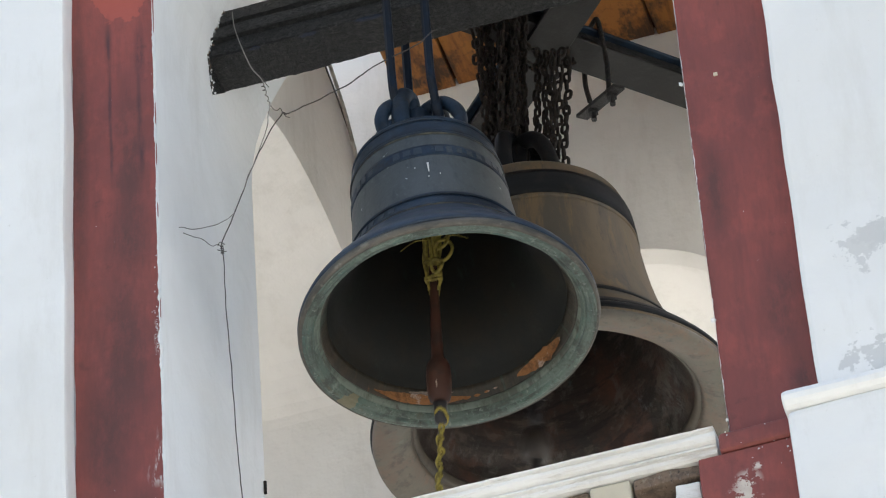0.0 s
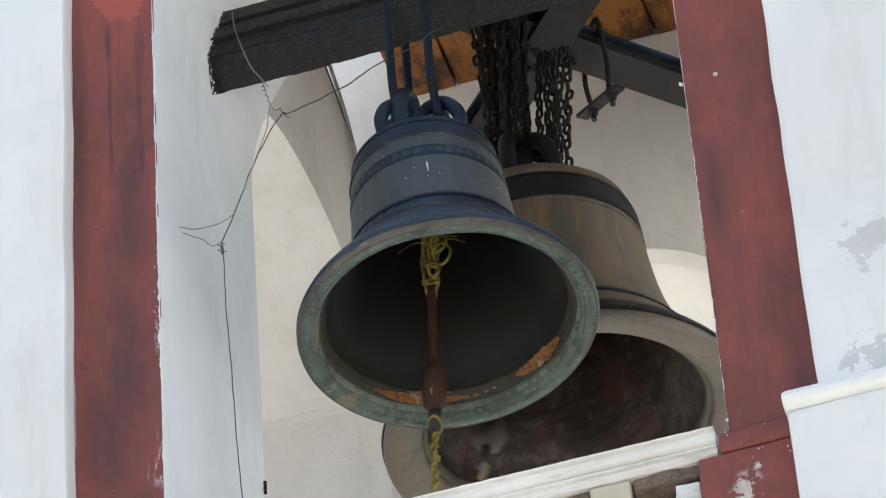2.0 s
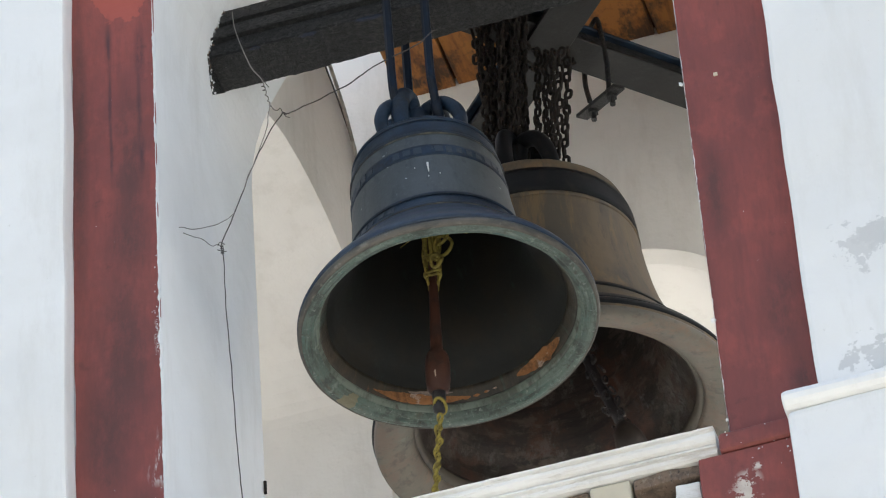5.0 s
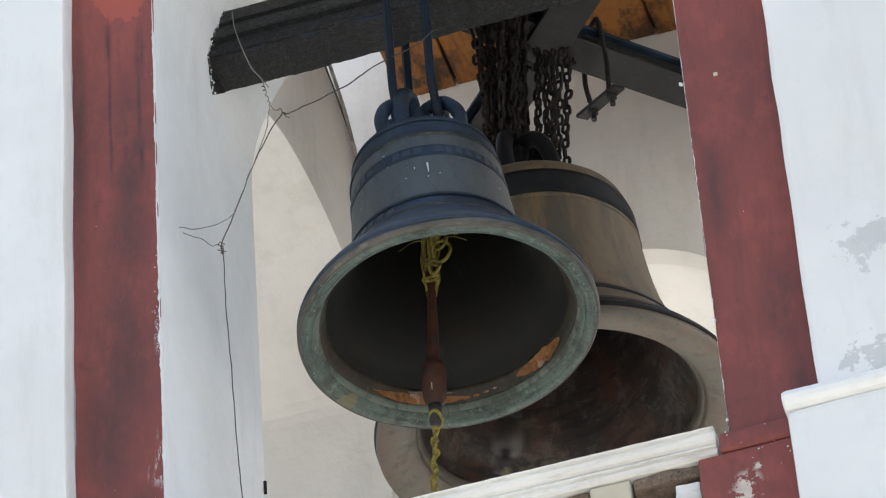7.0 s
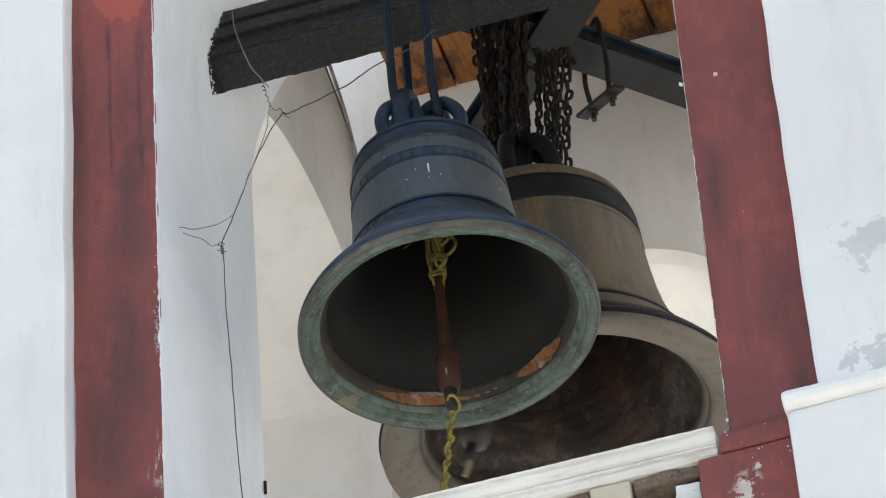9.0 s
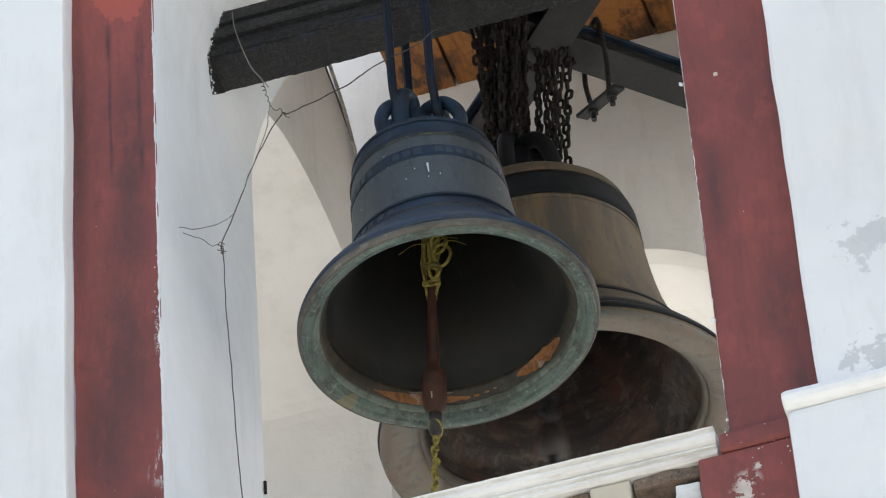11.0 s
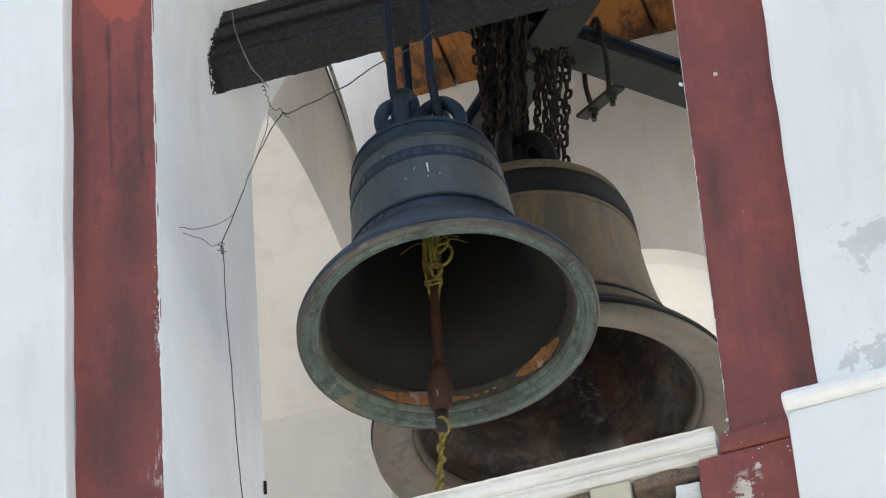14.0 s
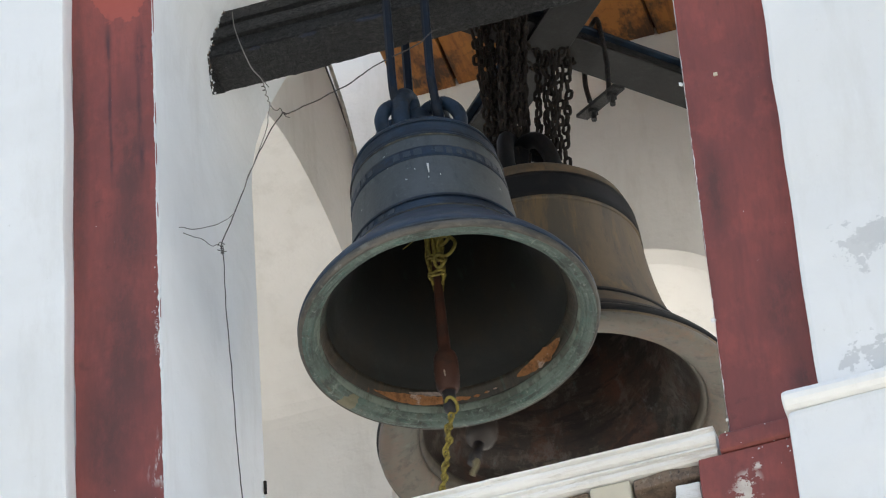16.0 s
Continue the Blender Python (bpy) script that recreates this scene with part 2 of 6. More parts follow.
relief(PALE_PATINA, noise_tex(PALE_PATINA, 50, 7, 0.7), 0.7, 0.004)
DUST = material("tan_dirt_line", (0.095, 0.086, 0.062), 0.85)
tint(DUST, ramp(DUST, ring_noise(DUST, 1.0, 5, 20, 20, 2), 0.40, 0.54), (0.022, 0.024, 0.026), 0.95)
RIM_IN = material("brown_green_inner_rim", (0.034, 0.029, 0.021), 0.5, 0.1)
tint(RIM_IN, ramp(RIM_IN, ring_noise(RIM_IN, 1.0, 6, 40, 25, 2), 0.48, 0.58), (0.062, 0.046, 0.028), 0.85)
tint(RIM_IN, ramp(RIM_IN, ring_noise(RIM_IN, 1.0, 9, 60, 20, 5), 0.54, 0.62), (0.014, 0.013, 0.010), 0.85)
tint(RIM_IN, ramp(RIM_IN, ring_noise(RIM_IN, 1.0, 9, 40, 20, 8), 0.56, 0.64), (0.050, 0.072, 0.056), 0.7)
tint(RIM_IN, ramp(RIM_IN, ring_noise(RIM_IN, 1.0, 7, 50, 30, 13), 0.62, 0.66), (0.16, 0.075, 0.028), 0.8)
relief(RIM_IN, noise_tex(RIM_IN, 30, 7, 0.7), 0.6, 0.006)
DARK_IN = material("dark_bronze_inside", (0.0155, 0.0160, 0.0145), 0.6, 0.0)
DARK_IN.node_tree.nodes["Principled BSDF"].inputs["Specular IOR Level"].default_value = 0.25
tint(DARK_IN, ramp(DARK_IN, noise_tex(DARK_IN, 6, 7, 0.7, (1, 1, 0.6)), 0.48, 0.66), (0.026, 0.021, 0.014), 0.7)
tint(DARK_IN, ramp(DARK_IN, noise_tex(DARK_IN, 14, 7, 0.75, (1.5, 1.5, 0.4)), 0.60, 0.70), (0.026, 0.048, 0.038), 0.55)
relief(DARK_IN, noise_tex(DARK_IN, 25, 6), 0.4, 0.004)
COPPER = material("struck_copper", (0.33, 0.150, 0.055), 0.45, 0.5)
tint(COPPER, ramp(COPPER, noise_tex(COPPER, 55, 7, 0.75), 0.48, 0.60), (0.13, 0.066, 0.028), 0.75)
tint(COPPER, ramp(COPPER, noise_tex(COPPER, 16, 5, 0.7, (1, 1, 1), (5, 5, 5)), 0.58, 0.63), (0.5, 0.40, 0.34), 0.8)
relief(COPPER, noise_tex(COPPER, 60, 6, 0.7), 0.8, 0.005)
# big bell: bare bronze, brown outside, blackened bands
BRONZE = material("brown_bronze", (0.120, 0.086, 0.052), 0.55, 0.25)
tint(BRONZE, ramp(BRONZE, noise_tex(BRONZE, 4, 7, 0.65, (1.6, 1.6, 0.4)), 0.46, 0.60), (0.062, 0.054, 0.042), 0.85)
tint(BRONZE, ramp(BRONZE, noise_tex(BRONZE, 10, 7, 0.7, (1.8, 1.8, 0.22), (3, 3, 1)), 0.53, 0.64), (0.165, 0.108, 0.050), 0.75)
tint(BRONZE, ramp(BRONZE, noise_tex(BRONZE, 16, 7, 0.7, (2, 2, 0.3), (6, 3, 1)), 0.57, 0.66), (0.036, 0.033, 0.030), 0.7)
relief(BRONZE, noise_tex(BRONZE, 25, 6), 0.3, 0.004)
BRONZE_BLACK = material("blackened_bronze", (0.007, 0.0075, 0.009), 0.5, 0.0)
BRONZE_BLACK.node_tree.nodes["Principled BSDF"].inputs["Specular IOR Level"].default_value = 0.14
tint(BRONZE_BLACK, ramp(BRONZE_BLACK, noise_tex(BRONZE_BLACK, 12, 7, 0.7), 0.52, 0.66), (0.018, 0.016, 0.014), 0.8)
relief(BRONZE_BLACK, noise_tex(BRONZE_BLACK, 40, 6), 0.3, 0.003)
BRONZE_LIP = material("lip_bronze", (0.128, 0.110, 0.087), 0.6, 0.1)
tint(BRONZE_LIP, ramp(BRONZE_LIP, noise_tex(BRONZE_LIP, 5, 7, 0.65), 0.46, 0.60), (0.098, 0.094, 0.076), 0.7)
tint(BRONZE_LIP, ramp(BRONZE_LIP, noise_tex(BRONZE_LIP, 9, 7, 0.7, (1, 1, 1), (5, 1, 1)), 0.53, 0.66), (0.165, 0.100, 0.062), 0.6)
tint(BRONZE_LIP, ramp(BRONZE_LIP, noise_tex(BRONZE_LIP, 16, 7, 0.7, (1, 1, 1), (1, 6, 1)), 0.55, 0.64), (0.050, 0.046, 0.038), 0.75)
tint(BRONZE_LIP, ramp(BRONZE_LIP, noise_tex(BRONZE_LIP, 24, 7, 0.7, (1, 1, 1), (8, 6, 1)), 0.60, 0.70), (0.15, 0.18, 0.15), 0.5)
tint(BRONZE_LIP, ramp(BRONZE_LIP, noise_tex(BRONZE_LIP, 7, 7, 0.72, (1, 1, 1), (2, 8, 3)), 0.48, 0.60), (0.135, 0.090, 0.068), 0.6)
tint(BRONZE_LIP, ramp(BRONZE_LIP, noise_tex(BRONZE_LIP, 28, 8, 0.75, (1, 1, 1), (7, 3, 6)), 0.54, 0.64), (0.065, 0.062, 0.050), 0.6)
relief(BRONZE_LIP, noise_tex(BRONZE_LIP, 40, 6), 0.35, 0.003)
BRONZE_IN = material("stained_bronze_inside", (0.040, 0.029, 0.024), 0.5, 0.15)
tint(BRONZE_IN, ramp(BRONZE_IN, noise_tex(BRONZE_IN, 5, 8, 0.7), 0.47, 0.60), (0.098, 0.043, 0.027), 0.85)
tint(BRONZE_IN, ramp(BRONZE_IN, noise_tex(BRONZE_IN, 3, 6, 0.65, (1, 1, 1), (8, 1, 0)), 0.48, 0.58), (0.024, 0.022, 0.020), 0.85)
tint(BRONZE_IN, ramp(BRONZE_IN, noise_tex(BRONZE_IN, 9, 8, 0.8, (1, 1, 0.55), (3, 1, 0)), 0.53, 0.61), (0.125, 0.115, 0.10), 0.65)
tint(BRONZE_IN, ramp(BRONZE_IN, ring_noise(BRONZE_IN, 1.0, 2.2, 45, 45, 15), 0.53, 0.60), (0.014, 0.012, 0.011), 0.7)
tint(BRONZE_IN, ramp(BRONZE_IN, ring_noise(BRONZE_IN, 1.0, 3, 30, 30, 6), 0.54, 0.61), (0.105, 0.085, 0.065), 0.7)
tint(BRONZE_IN, ramp(BRONZE_IN, noise_tex(BRONZE_IN, 12, 8, 0.8, (1, 1, 0.4), (1, 7, 0)), 0.60, 0.66), (0.075, 0.11, 0.10), 0.7)
# pale runs of lime down one side
lime = ramp(BRONZE_IN, noise_tex(BRONZE_IN, 22, 8, 0.78, (1.2, 1.2, 0.45), (2, 9, 4)), 0.50, 0.62)
for c, w in (((0.302, 0.118, -1.267), (0.03, 0.07, 0.09)), ((0.185, 0.267, -1.247), (0.06, 0.05, 0.05)), ((0.297, 0.205, -1.335), (0.03, 0.07, 0.08))):
    tint(BRONZE_IN, times(BRONZE_IN, zone(BRONZE_IN, c, w, 0.8), lime), (0.17, 0.18, 0.175), 0.8)
relief(BRONZE_IN, noise_tex(BRONZE_IN, 25, 7, 0.7), 0.6, 0.006)

RIM_TAN = material("tan_worn_rim", (0.066, 0.055, 0.040), 0.6, 0.1)
tint(RIM_TAN, ramp(RIM_TAN, noise_tex(RIM_TAN, 9, 7, 0.7), 0.46, 0.58), (0.048, 0.040, 0.030), 0.85)
tint(RIM_TAN, ramp(RIM_TAN, noise_tex(RIM_TAN, 22, 7, 0.7, (1, 1, 1), (3, 1, 5)), 0.55, 0.63), (0.03, 0.026, 0.022), 0.8)
BLACK_BEAM = material("black_beam_paint", (0.0055, 0.006, 0.007), 0.36)
BLACK_BEAM.node_tree.nodes["Principled BSDF"].inputs["Specular IOR Level"].default_value = 0.42
tint(BLACK_BEAM, ramp(BLACK_BEAM, noise_tex(BLACK_BEAM, 5, 7, 0.7, (0.5, 3, 3)), 0.50, 0.64), (0.011, 0.012, 0.013), 0.8)
tint(BLACK_BEAM, ramp(BLACK_BEAM, noise_tex(BLACK_BEAM, 5, 5, 0.6, (0.6, 2, 2), (2, 2, 5)), 0.62, 0.68), (0.010, 0.022, 0.060), 0.7)
tint(BLACK_BEAM, ramp(BLACK_BEAM, noise_tex(BLACK_BEAM, 80, 5, 0.7), 0.50, 0.62), (0.055, 0.053, 0.051), 0.8)
tint(BLACK_BEAM, ramp(BLACK_BEAM, noise_tex(BLACK_BEAM, 90, 3, 0.5), 0.76, 0.77), (0.5, 0.5, 0.48), 0.7)
tint(BLACK_BEAM, ramp(BLACK_BEAM, noise_tex(BLACK_BEAM, 30, 7, 0.75, (0.8, 1.5, 1.5), (5, 1, 2)), 0.55, 0.68), (0.030, 0.029, 0.029), 0.7)
# bluish gloss along the lower front edge, put into the colour
for x, w in ((-0.617, 0.035), (-0.455, 0.050), (-0.27, 0.07), (0.02, 0.06)):
    tint(BLACK_BEAM, ragged(BLACK_BEAM, zone(BLACK_BEAM, (x, 0.436, 10.816), (w, 0.012, 0.012), 0.9), noise_tex(BLACK_BEAM, 25, 6, 0.7, (0.4, 3, 3)), 0.85, 1.1), (0.012, 0.026, 0.066), 0.75)
relief(BLACK_BEAM, noise_tex(BLACK_BEAM, 9, 5, 0.6, (0.4, 3, 3)), 0.6, 0.012)
tint(BLACK_BEAM, ramp(BLACK_BEAM, noise_tex(BLACK_BEAM, 45, 6, 0.7, (0.6, 1.4, 1.4), (9, 4, 1)), 0.52, 0.60), (0.003, 0.003, 0.0035), 0.85)
relief(BLACK_BEAM, noise_tex(BLACK_BEAM, 55, 7, 0.75), 1.0, 0.016)
STEEL = material("grey_painted_steel", (0.0100, 0.0093, 0.0090), 0.55, 0.0)
STEEL.node_tree.nodes["Principled BSDF"].inputs["Specular IOR Level"].default_value = 0.36
tint(STEEL, ramp(STEEL, noise_tex(STEEL, 4, 6, 0.65), 0.44, 0.58), (0.005, 0.005, 0.0055), 0.9)
tint(STEEL, ramp(STEEL, noise_tex(STEEL, 22, 7, 0.75), 0.54, 0.62), (0.025, 0.024, 0.023), 0.5)
relief(STEEL, noise_tex(STEEL, 50, 6, 0.7), 0.7, 0.004)
WOOD = material("orange_stained_boards", (0.33, 0.128, 0.022), 0.5)
tint(WOOD, ramp(WOOD, noise_tex(WOOD, 6, 6, 0.65, (4, 0.5, 1)), 0.46, 0.60), (0.155, 0.055, 0.011), 0.85)
tint(WOOD, ramp(WOOD, noise_tex(WOOD, 5.5, 6, 0.65, (1.5, 0.9, 1), (4, 1, 0)), 0.49, 0.58), (0.030, 0.013, 0.007), 0.94)
tint(WOOD, ramp(WOOD, noise_tex(WOOD, 11, 7, 0.75, (1.2, 0.8, 1), (9, 3, 0)), 0.52, 0.66), (0.085, 0.032, 0.011), 0.75)
tint(WOOD, ramp(WOOD, noise_tex(WOOD, 40, 5, 0.6, (6, 0.4, 1)), 0.5, 0.75), (0.31, 0.135, 0.032), 0.4)
relief(WOOD, noise_tex(WOOD, 30, 5, 0.6, (6, 0.4, 1)), 0.3, 0.002)
RUST = material("rusted_iron", (0.013, 0.0090, 0.0072), 0.75, 0.0)
RUST.node_tree.nodes["Principled BSDF"].inputs["Specular IOR Level"].default_value = 0.25
tint(RUST, ramp(RUST, noise_tex(RUST, 30, 6, 0.7), 0.46, 0.58), (0.008, 0.007, 0.0065), 0.85)
tint(RUST, ramp(RUST, noise_tex(RUST, 60, 5, 0.7), 0.55, 0.66), (0.078, 0.048, 0.028), 0.75)
IRON = material("brown_clapper_iron", (0.054, 0.022, 0.014), 0.55, 0.0)
IRON.node_tree.nodes["Principled BSDF"].inputs["Specular IOR Level"].default_value = 0.25
tint(IRON, ramp(IRON, noise_tex(IRON, 16, 6, 0.7), 0.48, 0.60), (0.026, 0.016, 0.013), 0.8)
relief(IRON, noise_tex(IRON, 40, 6), 0.4, 0.003)
IRON_GREY = material("dark_grey_iron", (0.018, 0.015, 0.016), 0.55, 0.0)
tint(IRON_GREY, ramp(IRON_GREY, noise_tex(IRON_GREY, 40, 6), 0.54, 0.64), (0.06, 0.045, 0.035), 0.6)
ROPE = material("yellow_rope", (0.30, 0.240, 0.045), 0.85)
tint(ROPE, ramp(ROPE, noise_tex(ROPE, 40, 5), 0.47, 0.60), (0.125, 0.095, 0.022), 0.8)
relief(ROPE, noise_tex(ROPE, 200, 3), 0.5, 0.002)
TASSEL = material("pale_rope_end", (0.22, 0.19, 0.11), 0.85)
WIRE = material("grey_wire", (0.075, 0.068, 0.062), 0.5, 0.4)
PALE_WIRE = material("pale_wire", (0.26, 0.25, 0.23), 0.5, 0.4)
CABLE_DARK = material("dark_cable", (0.085, 0.076, 0.066), 0.7)
ROPE_DIRTY = material("dirty_rope", (0.075, 0.062, 0.022), 0.9)
tint(ROPE_DIRTY, ramp(ROPE_DIRTY, noise_tex(ROPE_DIRTY, 40, 5), 0.45, 0.58), (0.024, 0.020, 0.012), 0.9)
CABLE = material("dusty_cable", (0.42, 0.39, 0.34), 0.85)
tint(CABLE, ramp(CABLE, noise_tex(CABLE, 14, 6, 0.7, (1, 1, 0.5)), 0.48, 0.62), (0.20, 0.18, 0.15), 0.8)
STONE = material("brown_rubble", (0.25, 0.18, 0.13), 0.9)
tint(STONE, ramp(STONE, noise_tex(STONE, 25, 8, 0.75), 0.46, 0.58), (0.13, 0.098, 0.075), 0.85)
tint(STONE, ramp(STONE, noise_tex(STONE, 70, 6, 0.75), 0.55, 0.63), (0.36, 0.30, 0.24), 0.7)
tint(STONE, ramp(STONE, noise_tex(STONE, 120, 4, 0.7), 0.60, 0.66), (0.03, 0.024, 0.02), 0.8)
relief(STONE, noise_tex(STONE, 45, 8, 0.75), 1.0, 0.015)
RUBBLE_DARK = material("reddish_rubble_core", (0.11, 0.06, 0.03), 0.9)
relief(RUBBLE_DARK, noise_tex(RUBBLE_DARK, 30, 8, 0.75), 1.0, 0.02)
CREAM = material("cream_block", (0.58, 0.52, 0.40), 0.85)
tint(CREAM, ramp(CREAM, noise_tex(CREAM, 15, 6), 0.45, 0.75), (0.46, 0.40, 0.3), 0.5)
PAVING = material("pale_stone_paving", (0.36, 0.34, 0.31), 0.85)
tint(PAVING, ramp(PAVING, noise_tex(PAVING, 0.7, 8, 0.7), 0.4, 0.7), (0.26, 0.245, 0.22), 0.8)
relief(PAVING, noise_tex(PAVING, 8, 8), 0.4, 0.02)
BALL = material("worn_brown_ball", (0.036, 0.026, 0.020), 0.55, 0.0)
tint(BALL, ramp(BALL, noise_tex(BALL, 18, 6, 0.7), 0.47, 0.58), (0.030, 0.024, 0.020), 0.8)
SPARK = material("bird_lime", (0.6, 0.6, 0.58), 0.8)
POLISHED = material("pale_polished_bronze", (0.27, 0.21, 0.18), 0.45, 0.2)
tint(POLISHED, ramp(POLISHED, noise_tex(POLISHED, 40, 6, 0.7), 0.46, 0.62), (0.11, 0.085, 0.07), 0.9)
GLINT = material("painted_glint", (0.30, 0.24, 0.19), 0.5)


# ---- builders ----
def mesh_of(name, bm, mat, smooth=False):
    bmesh.ops.recalc_face_normals(bm, faces=bm.faces)
    me = bpy.data.meshes.new(name)
    bm.to_mesh(me)
    bm.free()
    me.materials.append(mat)
    if smooth:
        me.polygons.foreach_set("use_smooth", [True] * len(me.polygons))
    return me


def part(name, bm, mat, parent=None, label="", smooth=False):
    ob = new(name, mesh_of(name, bm, mat, smooth))
    if parent:
        ob.parent = parent
    return tagged(ob, label)


def holder(name, m, label, category, group=""):
    ob = new(name)
    ob.matrix_world = m
    ob.empty_display_size = 0.05
    return tagged(ob, label, category, group)


def box(lo, hi, bevel=0.0, seg=2):
    bm = bmesh.new()
    bmesh.ops.create_cube(bm, size=1)
    lo, hi = Vector(lo), Vector(hi)
    for v in bm.verts:
        v.co = Vector(((lo[i] + hi[i]) / 2 + v.co[i] * (hi[i] - lo[i])) for i in range(3))
    if bevel:
        bmesh.ops.bevel(bm, geom=bm.edges[:], offset=bevel, segments=seg, affect="EDGES", profile=0.6)
    return bm


def rough_up(bm, amount, scale, seed=0.0, axes=(1, 1, 1)):
    for v in bm.verts:
        d = noise.noise_vector(v.co * scale + Vector((seed, seed * 1.7, -seed)))
        v.co += Vector((d[i] * amount * axes[i]) for i in range(3))
    return bm


def cut_up(bm, step):
    """Splits long edges so that a surface can be made uneven."""
    for _ in range(6):
        long = [e for e in bm.edges if e.calc_length() > step]
        if not long:
            break
        bmesh.ops.subdivide_edges(bm, edges=long, cuts=1, use_grid_fill=True)
    return bm


def lathe(profile, steps=96, closed=False, wobble=0.0):
    """Turns a profile of (radius, height) round z."""
    bm = bmesh.new()
    rings = []
    for r, z in profile:
        ring = []
        for i in range(steps):
            a = 2 * math.pi * i / steps
            k = 1 + wobble * noise.noise(Vector((math.cos(a) * 2, math.sin(a) * 2, z * 9)))
            ring.append(bm.verts.new((r * k * math.cos(a), r * k * math.sin(a), z)))
        rings.append(ring)
    pairs = list(zip(rings, rings[1:])) + ([(rings[-1], rings[0])] if closed else [])
    for a, b in pairs:
        for i in range(steps):
            j = (i + 1) % steps
            bm.faces.new((a[i], a[j], b[j], b[i]))
    if not closed:
        for ring in (rings[0], rings[-1]):
            if ring[0].co.xy.length < 0.02:
                bm.faces.new(ring)
    return bm


def spline(points, n=8):
    """A smooth line through points."""
    p = [Vector(q) for q in points]
    p = [2 * p[0] - p[1], *p, 2 * p[-1] - p[-2]]
    out = []
    for a, b, c, d in zip(p, p[1:], p[2:], p[3:]):
        for i in range(n):
            t = i / n
            out.append(0.5 * (2 * b + (c - a) * t + (2 * a - 5 * b + 4 * c - d) * t * t + (3 * b - a - 3 * c + d) * t ** 3))
    return out + [p[-2]]


def tube(points, r, sides=8, bm=None, loop=False, taper=None, flat=1.0):
    bm = bm or bmesh.new()
    pts = [Vector(p) for p in points]
    n = len(pts)
    side = None
    rings = []
    for i, p in enumerate(pts):
        a = pts[(i - 1) % n] if loop or i else p
        b = pts[(i + 1) % n] if loop or i < n - 1 else p
        d = (b - a).normalized()
        if side is None:
            side = d.cross(Vector((0.31, 0.87, 0.38))).normalized()
        side = (side - d * side.dot(d)).normalized()
        up = d.cross(side)
        k = r if taper is None else r * (1 + (taper - 1) * i / (n - 1))
        rings.append([bm.verts.new(p + side * math.cos(2 * math.pi * j / sides) * k + up * math.sin(2 * math.pi * j / sides) * k * flat) for j in range(sides)])
    for a, b in list(zip(rings, rings[1:])) + ([(rings[-1], rings[0])] if loop else []):
        for j in range(sides):
            k = (j + 1) % sides
            bm.faces.new((a[j], a[k], b[k], b[j]))
    if not loop:
        bm.faces.new(rings[0])
        bm.faces.new(rings[-1])
    return bm


def slab(polys, depth, place):
    """Flat polygons of shared 2D corners, given a thickness; place maps (u, v, w) into the world."""
    bm = bmesh.new()
    verts, faces, edges = {}, [], {}

    def corner(p, w):
        key = (round(p[0], 5), round(p[1], 5), w)
        if key not in verts:
            verts[key] = bm.verts.new(place(p[0], p[1], w))
        return verts[key]

    for poly in polys:
        for w in (0.0, depth):
            bm.faces.new([corner(p, w) for p in poly])
        for a, b in zip(poly, poly[1:] + poly[:1]):
            ka, kb = (round(a[0], 5), round(a[1], 5)), (round(b[0], 5), round(b[1], 5))
            if (kb, ka) in edges:
                del edges[kb, ka]
            else:
                edges[ka, kb] = (a, b)
    for a, b in edges.values():
        bm.faces.new((corner(a, 0.0), corner(b, 0.0), corner(b, depth), corner(a, depth)))
    return bm


def arch_polys(u0, u1, v0, v1, mid, half, sill, spring, rise, n=28):
    """A wall from (u0, v0) to (u1, v1) with one arched opening."""
    pts = [(mid - half * math.cos(math.pi * i / n), spring + rise * math.sin(math.pi * i / n)) for i in range(n + 1)]
    a, b = mid - half, mid + half
    polys = [[(u0, v0), (a, v0), (a, sill), (u0, sill)], [(a, v0), (b, v0), (b, sill), (a, sill)], [(b, v0), (u1, v0), (u1, sill), (b, sill)],
             [(u0, sill), (a, sill), (a, spring), (u0, spring)], [(b, sill), (u1, sill), (u1, spring), (b, spring)],
             [(u0, spring), (a, spring), (a, v1), (u0, v1)], [(b, spring), (u1, spring), (u1, v1), (b, v1)]]
    for p, q in zip(pts, pts[1:]):
        polys.append([p, q, (q[0], v1), (p[0], v1)])
    return polys


# ---- the tower ----
MID_X, MID_Y = -0.045, 1.60
TOP = 12.60
IN_L, IN_R, IN_F, IN_B = -0.80, 0.71, 0.85, 2.40
OUT_L, OUT_R, OUT_B = -1.70, 1.61, 3.25


def structure(name, bm, mat, label, category="wall"):
    return tagged(part(name, bm, mat), label, category, kind="structure")


ground_bm = bmesh.new()
bmesh.ops.create_grid(ground_bm, x_segments=40, y_segments=40, size=2500)
structure("ground", ground_bm, PAVING, "pale worn stone paving of the church square", "ground")

